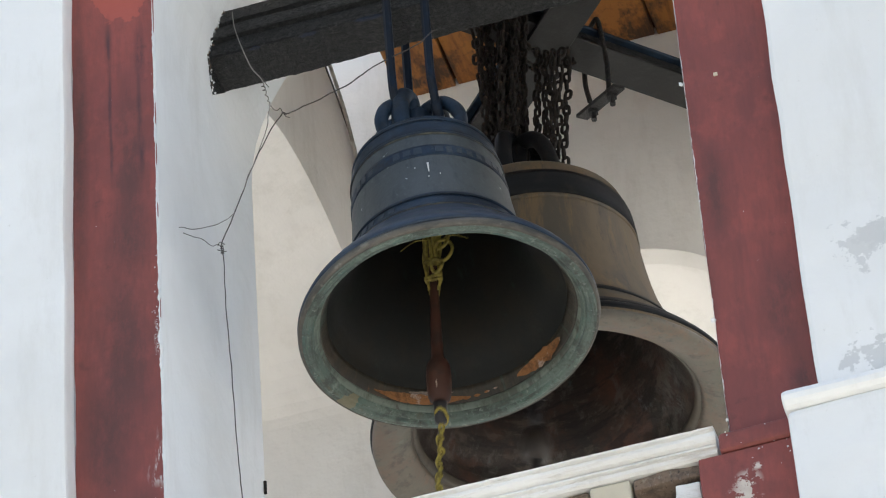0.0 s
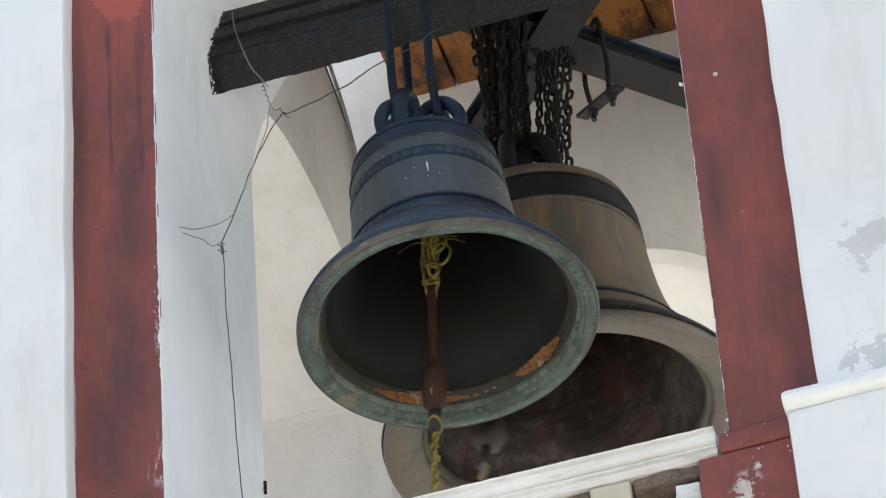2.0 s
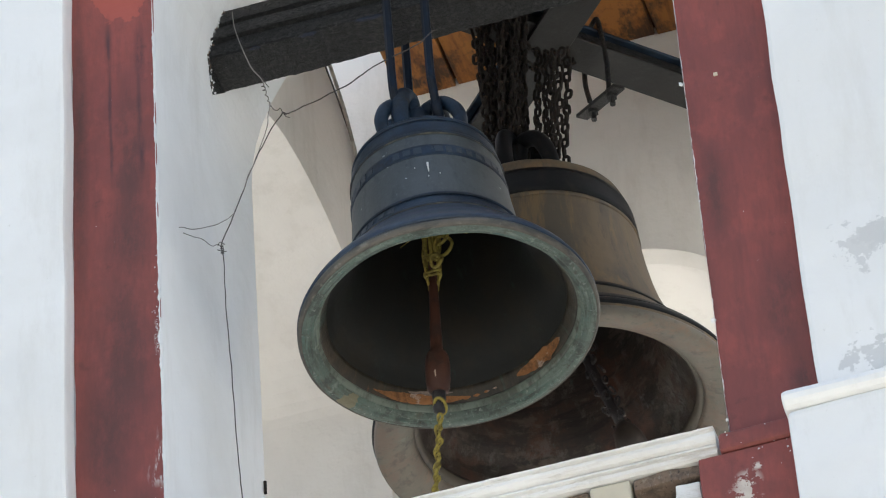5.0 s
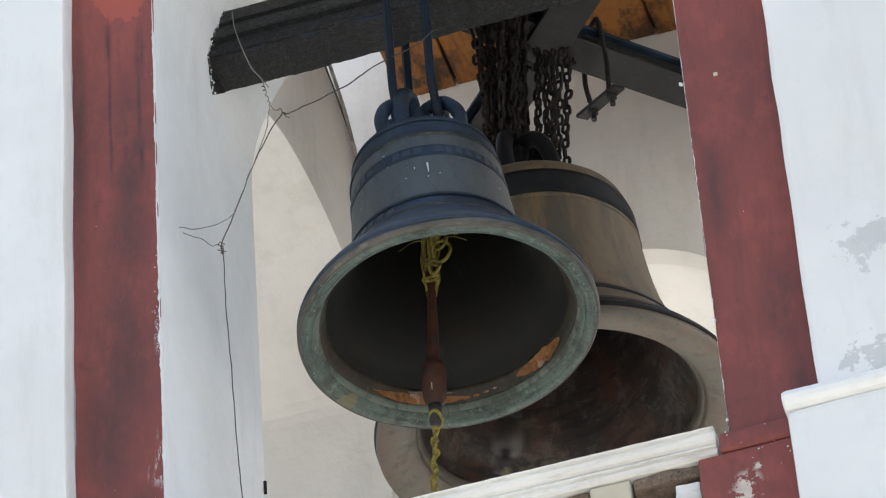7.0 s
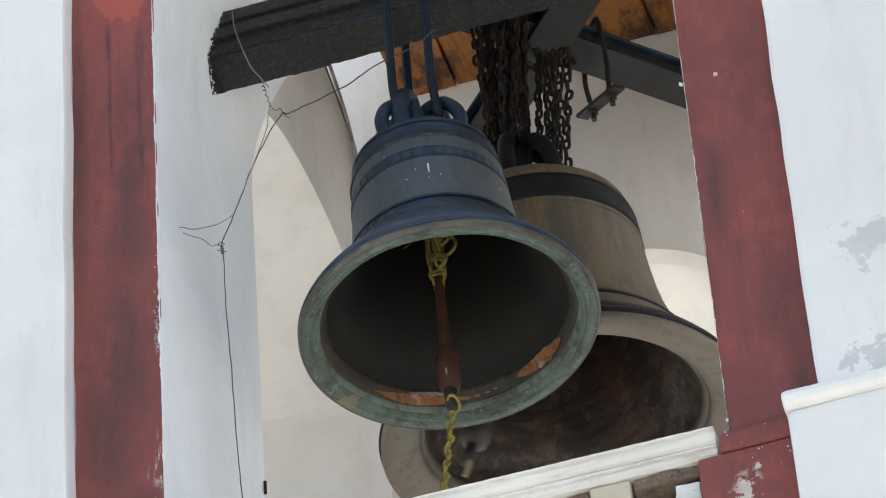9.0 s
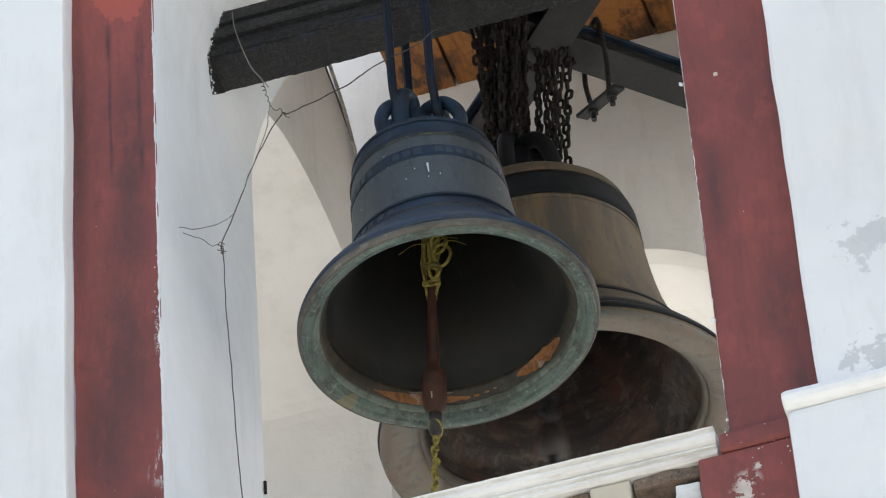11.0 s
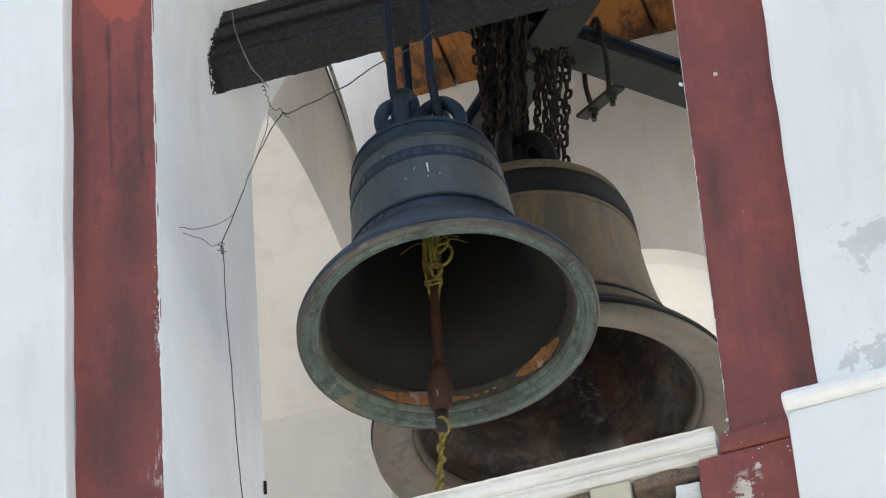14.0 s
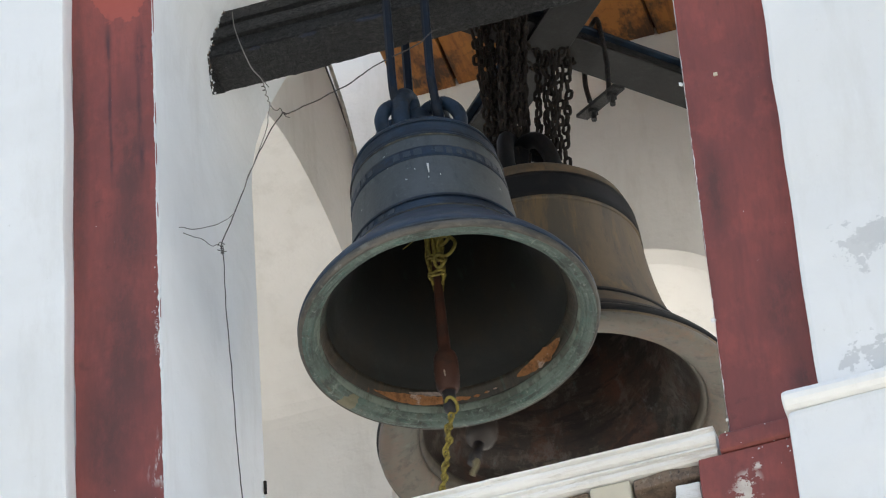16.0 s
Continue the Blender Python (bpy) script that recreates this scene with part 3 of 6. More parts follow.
structure("wall_front", slab(arch_polys(OUT_L, OUT_R, 0.0, TOP, MID_X, 0.725, 8.05, 10.68, 0.725), IN_F, lambda u, v, w: (u, w, v)), PLASTER,
          "white limewashed tower wall with an arched bell opening")
structure("wall_back", slab(arch_polys(OUT_L, OUT_R, 0.0, TOP + 0.40, MID_X, 0.50, 8.05, 10.97, 0.50), OUT_B - IN_B, lambda u, v, w: (u, IN_B + w, v)), PLASTER_IN,
          "white plastered back wall with an arched opening")
chamfer = bmesh.new()
rows_of = []
for i in range(49):
    q = math.pi * i / 48
    rows_of.append([chamfer.verts.new((MID_X - r * math.cos(q), y, 10.97 + r * math.sin(q))) for r, y in ((0.502, IN_B - 0.003), (0.502, IN_B + 0.05), (0.484 - 0.010 * math.sin(q) ** 3, IN_B + 0.05), (0.484 - 0.010 * math.sin(q) ** 3, IN_B + 0.044))])
for a, b in zip(rows_of, rows_of[1:]):
    for j in range(4):
        k = (j + 1) % 4
        chamfer.faces.new((a[j], a[k], b[k], b[j]))
chamfer.faces.new(rows_of[0])
chamfer.faces.new(rows_of[-1])
structure("trim_arch_edge", chamfer, PLASTER_IN, "chamfered plaster edge of the back arch", "trim")
left_polys = arch_polys(IN_F, IN_B, 0.0, 11.42, 1.61, 0.69, 8.05, 11.00, 0.33)
# above the arch the wall ends in a falling curve; the well behind it is open to the sky
crest = [(IN_F, 12.30), (1.30, 12.28), (1.60, 12.18), (1.82, 12.06), (1.92, 12.03), (2.01, 12.00), (2.08, 11.97), (2.14, 11.92), (2.20, 11.83), (2.26, 11.70), (IN_B, 11.46)]
for (y0, z0), (y1, z1) in zip(crest, crest[1:]):
    left_polys.append([(y0, 11.42), (y1, 11.42), (y1, z1), (y0, z0)])
structure("wall_left", slab(left_polys, IN_L - OUT_L, lambda u, v, w: (IN_L - w, u, v)), PLASTER_IN,
          "cream unseen side wall with a tall arch enlarged to admit light")
# out of view; its arch is made tall to let more daylight in
structure("wall_right", slab(arch_polys(IN_F, IN_B, 0.0, TOP, 1.62, 0.69, 8.05, 11.30, 0.69), OUT_R - IN_R, lambda u, v, w: (IN_R + w, u, v)), PLASTER_IN,
          "unseen side wall with a tall arch enlarged to admit light")
structure("floor", box((IN_L, IN_F, 7.80), (IN_R, IN_B, 7.95)), PLASTER_IN, "pale floor of the bell chamber", "floor")
# boarded ceiling
ceil = bmesh.new()
for i in range(7):
    x0 = -0.736 + 0.234 * i
    b = box((max(-0.70, x0 + 0.005), IN_F, 12.384 + 0.004 * (i % 2)), (min(IN_R, x0 + 0.229), IN_B, 12.42), 0.003, 1)
    me = bpy.data.meshes.new("board")
    b.to_mesh(me)
    b.free()
    ceil.from_mesh(me)
b = box((-0.70, IN_F, 12.422), (IN_R, IN_B, 12.598))
me = bpy.data.meshes.new("board")
b.to_mesh(me)
ceil.from_mesh(me)
structure("ceiling", ceil, WOOD, "orange stained wooden ceiling boards with dark knots", "ceiling")
# unseen slab, added to cut the daylight that falls into the open well
structure("light_block_slab", box((OUT_L - 0.08, -0.2, TOP), (-1.22, IN_B - 0.003, TOP + 0.12), 0.02), PLASTER, "unseen slab added to dim the light well", "roof")
structure("roof", box((-0.72, -0.2, TOP), (OUT_R + 0.12, IN_B - 0.003, TOP + 0.22), 0.03), PLASTER, "flat white roof slab of the tower", "roof")

# red painted strips beside the opening, with ragged white edges
def strip(x0, x1, z0, z1, y):
    bm = cut_up(box((x0, y, z0), (x1, 0.0, z1)), 0.05)
    return rough_up(bm, 0.004, 14, x0)


structure("pilaster_strip_1", strip(-1.009, -0.772, 8.0, TOP - 0.02, -0.008), RED, "dark red painted strip, streaked and stained", "pilaster")
structure("pilaster_strip_2", strip(0.682, 0.925, 8.645, TOP - 0.02, -0.008), RED, "dark red painted strip, stained and chipped", "pilaster")
structure("pilaster_foot", rough_up(cut_up(box((0.600, -0.030, 7.6), (0.90, 0.0, 8.588), 0.006), 0.06), 0.004, 9, 2), RED, "red painted pilaster foot with flaked plaster", "pilaster")
structure("pilaster_ridge", rough_up(cut_up(box((0.655, -0.034, 8.591), (0.90, 0.0, 8.650), 0.014, 3), 0.06), 0.003, 12, 4), RED, "red painted ridge across the pilaster", "trim")

# white pilasters that stand proud at both sides
def proud(name, x0, x1, y, z0, z1, label, bevel=0.012):
    return structure(name, rough_up(cut_up(box((x0, y, z0), (x1, 0.0, z1), bevel), 0.09), 0.007, 5, x0), FACADE, label, "pilaster")


proud("pilaster_white_1", -1.78, -1.009, -0.080, 0.02, TOP - 0.02, "white limewashed pilaster of the tower")
proud("pilaster_white_2", 0.922, 1.70, -0.080, 8.68, TOP - 0.02, "white limewashed pilaster with flaked grey patches")
proud("pilaster_base", 0.842, 1.74, -0.110, 0.02, 8.605, "white limewashed pilaster pedestal", 0.018)
# rounded cap of the pedestal
cap = bmesh.new()
cap_prof = [(0.0, 8.606), (-0.108, 8.606), (-0.120, 8.610), (-0.130, 8.620), (-0.134, 8.634), (-0.130, 8.648), (-0.118, 8.657), (-0.106, 8.660), (-0.100, 8.664), (-0.096, 8.676), (-0.088, 8.682), (0.0, 8.682)]
rings = []
starts = [(0.838, 0.45), (0.840, 0.75), (0.845, 0.93), (0.853, 1.0)] + [(0.87 + 0.03 * i, 1.0) for i in range(30)]
for i, (x, full) in enumerate(starts):
    w = noise.noise(Vector((x * 9, 1.5, 0))) * 0.006 + noise.noise(Vector((x * 30, 7.5, 0))) * 0.002
    row = []
    for q, (y, z) in enumerate(cap_prof):
        zz = 8.634 + (z - 8.634) * (0.6 + 0.4 * full) if q < 8 else z
        xx = x + (0.052 * max(0, 1 - i / 6) if q >= 8 else 0)
        row.append(cap.verts.new((xx, min(0.0, (y + w) * (1 if y == 0 else 0.9 + 0.1 * full)), zz + w * 0.7)))
    rings.append(row)
for a, b in zip(rings, rings[1:]):
    for j in range(len(cap_prof)):
        k = (j + 1) % len(cap_prof)
        cap.faces.new((a[j], a[k], b[k], b[j]))
cap.faces.new(rings[0])
cap.faces.new(rings[-1])
structure("trim_pedestal_cap", cap, FACADE, "rounded white plaster cap of the pedestal", "trim")

# parapet below the bell opening: white moulding on broken rubble
mould = bmesh.new()
mp = [(0.16, 8.676), (-0.032, 8.676), (-0.036, 8.673), (-0.035, 8.668), (-0.024, 8.666), (-0.024, 8.662), (-0.030, 8.658), (-0.029, 8.650), (-0.022, 8.641), (-0.014, 8.637), (-0.007, 8.636), (-0.007, 8.633), (-0.016, 8.632), (-0.016, 8.626),
      (-0.005, 8.624), (-0.005, 8.621), (-0.010, 8.619), (-0.008, 8.610), (0.000, 8.604), (0.16, 8.604)]
rings = []
for i in range(71):
    x = -0.765 + 1.413 * i / 70
    w = noise.noise(Vector((x * 12, 4.2, 0))) * 0.003
    rings.append([mould.verts.new((x + noise.noise(Vector((z * 40, y * 40, 3))) * (0.006 if i == 70 else 0), y + w + noise.noise(Vector((x * 40, z * 60, 0))) * 0.002, z + w)) for y, z in mp])
for a, b in zip(rings, rings[1:]):
    for j in range(len(mp)):
        k = (j + 1) % len(mp)
        mould.faces.new((a[j], a[k], b[k], b[j]))
mould.faces.new(rings[0])
mould.faces.new(rings[-1])
structure("trim_sill_moulding", mould, TRIM, "weathered white moulded sill along the parapet", "trim")
parapet = structure("wall_parapet", rough_up(cut_up(box((-0.77, 0.085, 8.05), (0.68, 0.30, 8.605)), 0.04), 0.012, 14, 1), RUBBLE_DARK, "broken rubble parapet below the sill", "wall")
stones = [(-0.70, -0.42, 0.05, 8.42, 8.603, STONE), (-0.40, -0.14, 0.05, 8.43, 8.603, CREAM), (-0.12, 0.20, 0.05, 8.45, 8.603, STONE), (0.318, 0.420, 0.000, 8.28, 8.600, CREAM), (0.424, 0.597, 0.004, 8.564, 8.603, STONE),
          (0.530, 0.598, -0.004, 8.38, 8.545, TRIM), (0.21, 0.312, 0.012, 8.56, 8.603, STONE), (0.440, 0.52, 0.06, 8.40, 8.47, RUBBLE_DARK)]
for i, (x0, x1, y, z0, z1, mat) in enumerate(stones):
    part("stone", rough_up(cut_up(box((x0, y, z0), (x1, 0.12, z1), 0.008), 0.03), 0.008 if mat is not CREAM else 0.002, 16, i), mat, parapet)

# ---- beams ----
# black timber beam across the front arch, with long grooves
BY0, BY1, BZ0, BZ1 = 0.430, 0.575, 10.812, 10.982
bp = [(BY0 + 0.002, BZ0 + 0.003), (BY0 - 0.002, BZ0 + 0.008), (BY0 - 0.004, BZ0 + 0.050), (BY0 + 0.010, BZ0 + 0.053), (BY0 + 0.010, BZ0 + 0.060), (BY0 - 0.012, BZ0 + 0.063), (BY0 - 0.014, BZ0 + 0.070), (BY0 - 0.008, BZ0 + 0.074), (BY0 - 0.008, BZ0 + 0.108),
      (BY0 + 0.012, BZ0 + 0.112), (BY0 + 0.012, BZ0 + 0.124), (BY0 - 0.006, BZ0 + 0.128), (BY0 - 0.004, BZ1), (BY1, BZ1), (BY1, BZ0)]
beam = bmesh.new()
rings = []
for i in range(161):
    x = -0.84 + 1.60 * i / 160
    rings.append([beam.verts.new((x, y + noise.noise(Vector((x * 9, y * 30, z * 20))) * 0.003, z + (noise.noise(Vector((x * 14, z * 20, 2))) + 0.8 * noise.noise(Vector((x * 60, y * 30, 2)))) * (0.005 if z < BZ0 + 0.02 else 0.0015))) for y, z in bp])
for a, b in zip(rings, rings[1:]):
    for j in range(len(bp)):
        k = (j + 1) % len(bp)
        beam.faces.new((a[j], a[k], b[k], b[j]))
beam.faces.new(rings[0])
beam.faces.new(rings[-1])
tagged(part("beam", beam, BLACK_BEAM), "black painted timber beam with rough underside", "beam", "beams of the belfry")


def i_beam(m, length, w, h, label):
    """A rolled steel beam along its own x."""
    ob = holder("steel_beam", m, label, "beam", "beams of the belfry")
    part("lower_flange", box((-length / 2, -w / 2, 0), (length / 2, w / 2, 0.011), 0.002, 1), STEEL, ob, "grey steel flange")
    # the shade between the flanges is put into the web's black colour
    part("web", box((-length / 2, -0.030, 0.0115), (length / 2, 0.030, h - 0.0125)), BLACK_BEAM, ob, "web coloured black for the shade between the flanges")
    part("upper_flange", box((-length / 2, -w / 2 + 0.012, h - 0.012), (length / 2, w / 2 - 0.012, h), 0.002, 1), BELL_BLUE, ob, "blue painted flange")
    return ob


i_beam(pose(-0.045, 1.585, 11.70, 0, 0, 46), 2.06, 0.130, 0.090, "dark painted steel beam running to the back corner")
i_beam(pose(-0.012, 1.612, 11.687, 0, 0, -48), 2.02, 0.138, 0.110, "grey steel cross beam with a broad flange")


# ---- crumbling edges of the plaster ----
def crumb(p, r, seed, mat, parent):
    bm = bmesh.new()
    bmesh.ops.create_icosphere(bm, subdivisions=2, radius=r)
    for v in bm.verts:
        v.co = v.co * (1 + 0.5 * noise.noise(v.co * (1.2 / r) + Vector((seed * 3.1, 0, seed)))) + Vector(p)
    return part("crumb", bm, mat, parent)


chips = holder("plaster_chips", pose(0, 0, 0), "crumbled white plaster along the red paint edge", "plaster")
rnd = random.Random(11)
def ragged_edge(x, inward, z0, z1, wide, seed):
    """A thin uneven line of bare plaster along the edge of the red paint."""
    bm = bmesh.new()
    rows_of = []
    n = int((z1 - z0) / 0.006)
    for i in range(n + 1):
        z = z0 + (z1 - z0) * i / n
        v = noise.noise(Vector((seed, 0.3, z * 9))) + 0.9 * noise.noise(Vector((seed, 4.3, z * 45))) + 0.7 * noise.noise(Vector((seed, 8.3, z * 150)))
        w = max(-0.0003, wide * (0.45 + 1.15 * v))
        o = 0.0008 * noise.noise(Vector((seed, 2.0, z * 60)))
        rows_of.append([bm.verts.new((x + inward * u, y + o, z)) for u, y in ((-0.0005, 0.0), (-0.0005, -0.0105), (w * 0.6, -0.0125), (w, -0.0110), (w, -0.004))])
    for a, b in zip(rows_of, rows_of[1:]):
        for j in range(5):
            k = (j + 1) % 5
            bm.faces.new((a[j], a[k], b[k], b[j]))
    bm.faces.new(rows_of[0])
    bm.faces.new(rows_of[-1])
    return bm


part("bare_edge", ragged_edge(0.682, 1, 8.655, 10.80, 0.0020, 2.0), PLASTER, chips)
for z0, z1, w in ((8.10, 8.62, 0.0030), (8.62, 9.28, 0.0022), (9.28, 9.62, 0.0048), (9.62, 10.05, 0.0020), (10.05, 10.80, 0.0026)):
    part("bare_edge", ragged_edge(-0.772, -1, z0, z1, w, z0), PLASTER, chips)
for i in range(34):
    z = rnd.gauss(9.47, 0.07) if i < 26 else rnd.uniform(8.75, 9.2)
    crumb((-0.777 - abs(rnd.gauss(0, 0.007)), -0.0095, z), rnd.uniform(0.0006, 0.0018), i + 40, PLASTER, chips)
for i, (x, z, r) in enumerate(((0.675, 9.835, 0.0055), (0.679, 9.02, 0.0065), (0.690, 8.655, 0.004), (0.715, 8.640, 0.0035), (0.681, 8.70, 0.004), (0.80, 8.585, 0.004), (0.683, 9.42, 0.003))):
    crumb((x, -0.012, z), r, i, PLASTER, chips)
for i, (x, z, r) in enumerate(((0.6793, 8.6350, 0.0022), (0.7750, 8.6422, 0.0014), (0.7922, 8.5848, 0.0010), (0.7116, 8.6029, 0.0012), (0.7526, 8.5718, 0.0020), (0.7614, 8.5745, 0.0012), (0.8236, 8.5582, 0.0022), (0.8278, 8.5430, 0.0016), (0.8230, 8.5811, 0.0010), (0.7348, 8.5490, 0.0010), (0.8022, 8.5120, 0.0009), (0.6761, 8.6464, 0.0018))):
    crumb((x, -0.034, z), r, i + 90, PLASTER, chips)
part("square_chip", box((0.7625, -0.0125, 9.836), (0.7735, -0.006, 9.847), 0.001, 1), CREAM, chips)
socket = holder("beam_socket", pose(0, 0, 0), "broken plaster edge round the beam end", "plaster")
def rim_point(q):
    """A point along the broken edge round the beam end, q from 0 at the top to 1 at the back."""
    if q < 0.7:
        y, z = BY0 - 0.007, BZ1 - (BZ1 - BZ0) * q / 0.7
    else:
        y, z = BY0 + 0.067 * (q - 0.7) / 0.3, BZ0 + 0.008 - 0.085 * (q - 0.7) / 0.3
    return Vector((MID_X - math.sqrt(0.725 ** 2 - max(0.0, z - 10.68) ** 2), y, z))


# thin black sheet added on the jamb, standing in for a deeper socket
lap = bmesh.new()
rows_of = []
for i in range(25):
    k = i / 24
    w = 0.006 * noise.noise(Vector((k * 14, 3.1, 0)))
    outer = (BY0 - 0.006 + 0.073 * k + w, BZ0 + 0.012 - 0.089 * k + w)
    inner = (BY0 + 0.004 + (BY1 - BY0 + 0.004) * k, BZ0 + 0.004)
    row = []
    for h in (0.0005, 0.003):
        for f in (0.0, 0.33, 0.67, 1.0):
            y, z = outer[0] + (inner[0] - outer[0]) * f, outer[1] + (inner[1] - outer[1]) * f
            row.append(lap.verts.new((MID_X - math.sqrt(0.725 ** 2 - max(0.0, z - 10.68) ** 2) + h, y, z)))
    rows_of.append(row)
for a, b in zip(rows_of, rows_of[1:]):
    for j, k in ((0, 1), (1, 2), (2, 3), (3, 7), (7, 6), (6, 5), (5, 4), (4, 0)):
        lap.faces.new((a[j], a[k], b[k], b[j]))
part("socket_patch", lap, BLACK_BEAM, socket, "thin black sheet standing in for the deeper beam socket")
q = 0.0
while q < 0.97:
    step = rnd.uniform(0.02, 0.07)
    pts = [rim_point(min(1.0, q + step * k / 3)) + Vector((rnd.uniform(0.0, 0.008), rnd.uniform(-0.003, 0.002), 0)) for k in range(4)]
    part("broken_edge", tube(pts, rnd.uniform(0.0008, 0.0024), 6, taper=rnd.uniform(0.2, 1.2)), PLASTER if rnd.random() < 0.6 else STONE, socket)
    q += step * rnd.uniform(0.8, 1.5)
for i in range(18):
    p = rim_point(rnd.random()) + Vector((rnd.uniform(-0.002, 0.012), rnd.uniform(-0.004, 0.002), rnd.uniform(-0.004, 0.004)))
    crumb(p, rnd.uniform(0.0012, 0.0036), i, PLASTER if rnd.random() < 0.7 else STONE, socket)

# ---- the small painted bell ----
BELL_PIVOT = (-0.1251, 0.5025, 10.9)
BELL_AT = pose(-0.1251, 0.5025, 9.6575, -0.907, -3.52, 0)
bell = holder("painted_bell", BELL_AT, "slate-grey bell with blue bands and green patina lip", "bell", "bells of the tower")
PROFILE = [(0.400, 0.010), (0.4075, 0.018), (0.404, 0.034), (0.386, 0.062), (0.356, 0.098), (0.320, 0.136), (0.288, 0.172), (0.264, 0.208), (0.250, 0.240), (0.240, 0.275), (0.231, 0.330), (0.224, 0.400),
           (0.218, 0.470), (0.212, 0.535), (0.205, 0.580), (0.193, 0.612), (0.176, 0.630), (0.160, 0.636), (0.08, 0.642), (0.012, 0.644)]


def radius_at(profile, z):
    for (r0, z0), (r1, z1) in zip(profile, profile[1:]):
        if z0 <= z <= z1:
            return r0 + (r1 - r0) * (z - z0) / (z1 - z0)
    return profile[-1][0]


def band(profile, z0, z1, out, mat, parent, label="", n=5, name="band"):
    """A raised ring that follows the bell's outline from z0 to z1."""
    zs = [z0 + (z1 - z0) * i / n for i in range(n + 1)]
    outer = [(radius_at(profile, z) + out * min(1, math.sin(math.pi * (i + 0.35) / (n + 0.7)) * 1.6), z) for i, z in enumerate(zs)]
    inner = [(radius_at(profile, z) - 0.004, z) for z in reversed(zs)]
    return part(name, lathe(outer + inner, 112, True), mat, parent, label, True)


part("body", lathe(PROFILE, 112, False, 0.004), BELL_GREY, bell, "slate-grey painted bell wall", True)
part("soundbow", lathe([(0.4085, 0.018), (0.4095, 0.030), (0.398, 0.052), (0.374, 0.084), (0.344, 0.116), (0.312, 0.150), (0.286, 0.180), (0.268, 0.208), (0.258, 0.206), (0.30, 0.15), (0.35, 0.09), (0.39, 0.03)], 112, True), SOUND_BLUE, bell, "blue painted flare above the lip", True)
part("lip", lathe([(0.404, 0.016), (0.403, -0.002), (0.398, -0.0045), (0.390, -0.0055), (0.386, -0.0065), (0.381, -0.0060), (0.377, -0.003), (0.374, 0.001), (0.371, 0.001), (0.369, -0.001), (0.366, 0.001), (0.360, 0.010), (0.355, 0.022), (0.356, 0.036), (0.385, 0.026)], 160, True, 0.010), PATINA, bell, "green patinated bronze lip, nicked", True)
part("lip_edge", lathe([(0.4085, 0.018), (0.4105, 0.010), (0.4085, 0.002), (0.4045, -0.0035), (0.400, -0.0045), (0.400, 0.010)], 160, True, 0.006), LIP_EDGE, bell, "bare grey-brown outer edge of the lip", True)
part("inner_ridge", lathe([(0.3585, 0.014), (0.3545, 0.020), (0.3495, 0.030), (0.3500, 0.037), (0.356, 0.036), (0.359, 0.022)], 160, True, 0.014), PALE_PATINA, bell, "pale patinated ridge inside the lip", True)
part("inner_rim", lathe([(0.353, 0.032), (0.346, 0.038), (0.340, 0.052), (0.334, 0.062), (0.326, 0.076), (0.330, 0.079), (0.340, 0.066), (0.350, 0.045)], 128, True, 0.006), RIM_IN, bell, "brown and green stained inner rim", True)
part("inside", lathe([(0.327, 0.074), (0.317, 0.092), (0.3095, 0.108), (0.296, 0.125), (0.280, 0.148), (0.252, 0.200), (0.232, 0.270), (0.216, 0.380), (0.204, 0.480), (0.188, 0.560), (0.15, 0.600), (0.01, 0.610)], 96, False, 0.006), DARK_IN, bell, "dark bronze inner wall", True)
for z0, z1, o in ((0.216, 0.226, 0.006), (0.266, 0.277, 0.007), (0.534, 0.541, 0.004), (0.596, 0.612, 0.007), (0.622, 0.634, 0.007)):
    band(PROFILE, z0, z1, o, BELL_BLUE, bell)
band(PROFILE, 0.5295, 0.5335, 0.0030, DUST, bell, "tan line of dirt", name="dirt_line")
band(PROFILE, 0.2115, 0.2155, 0.0050, DUST, bell, "tan line of dirt", name="dirt_line")
band(PROFILE, 0.226, 0.266, 0.002, BELL_BLUE, bell, name="text_band")
band(PROFILE, 0.440, 0.484, 0.0012, BELL_BLUE, bell, name="text_band")
band(PROFILE, 0.541, 0.596, 0.002, BELL_BLUE, bell, name="shoulder_band")


def letter_ring(z0, z1, out, count, seed, a0, a1):
    """Raised bars of unreadable lettering round the bell, one part a letter."""
    rnd = random.Random(seed)
    for i in range(count):
        if rnd.random() < 0.16:
            continue
        bm = bmesh.new()
        a = a0 + (a1 - a0) * i / count
        wa = (a1 - a0) / count * rnd.uniform(0.50, 0.80)
        strokes = [(0, 1.0, rnd.uniform(0.0, 0.12), rnd.uniform(0.86, 1.0))]
        for s0, s1, h0, h1 in strokes:
            quad = [(a + wa * s, z0 + (z1 - z0) * h) for s, h in ((s0, h0), (s1, h0), (s1, h1), (s0, h1))]
            lay = []
            for o in (-0.002, out):
                lay.append([bm.verts.new(((radius_at(PROFILE, z) + 0.001 + o) * math.cos(t), (radius_at(PROFILE, z) + 0.001 + o) * math.sin(t), z)) for t, z in quad])
            bm.faces.new(lay[1])
            for j in range(4):
                k = (j + 1) % 4
                bm.faces.new((lay[0][j], lay[0][k], lay[1][k], lay[1][j]))
        part("letter", bm, LETTER, bell)


letter_ring(0.232, 0.260, 0.0026, 12, 3, -3.35, -1.72)
letter_ring(0.449, 0.477, 0.0014, 27, 8, -3.4, 0.3)


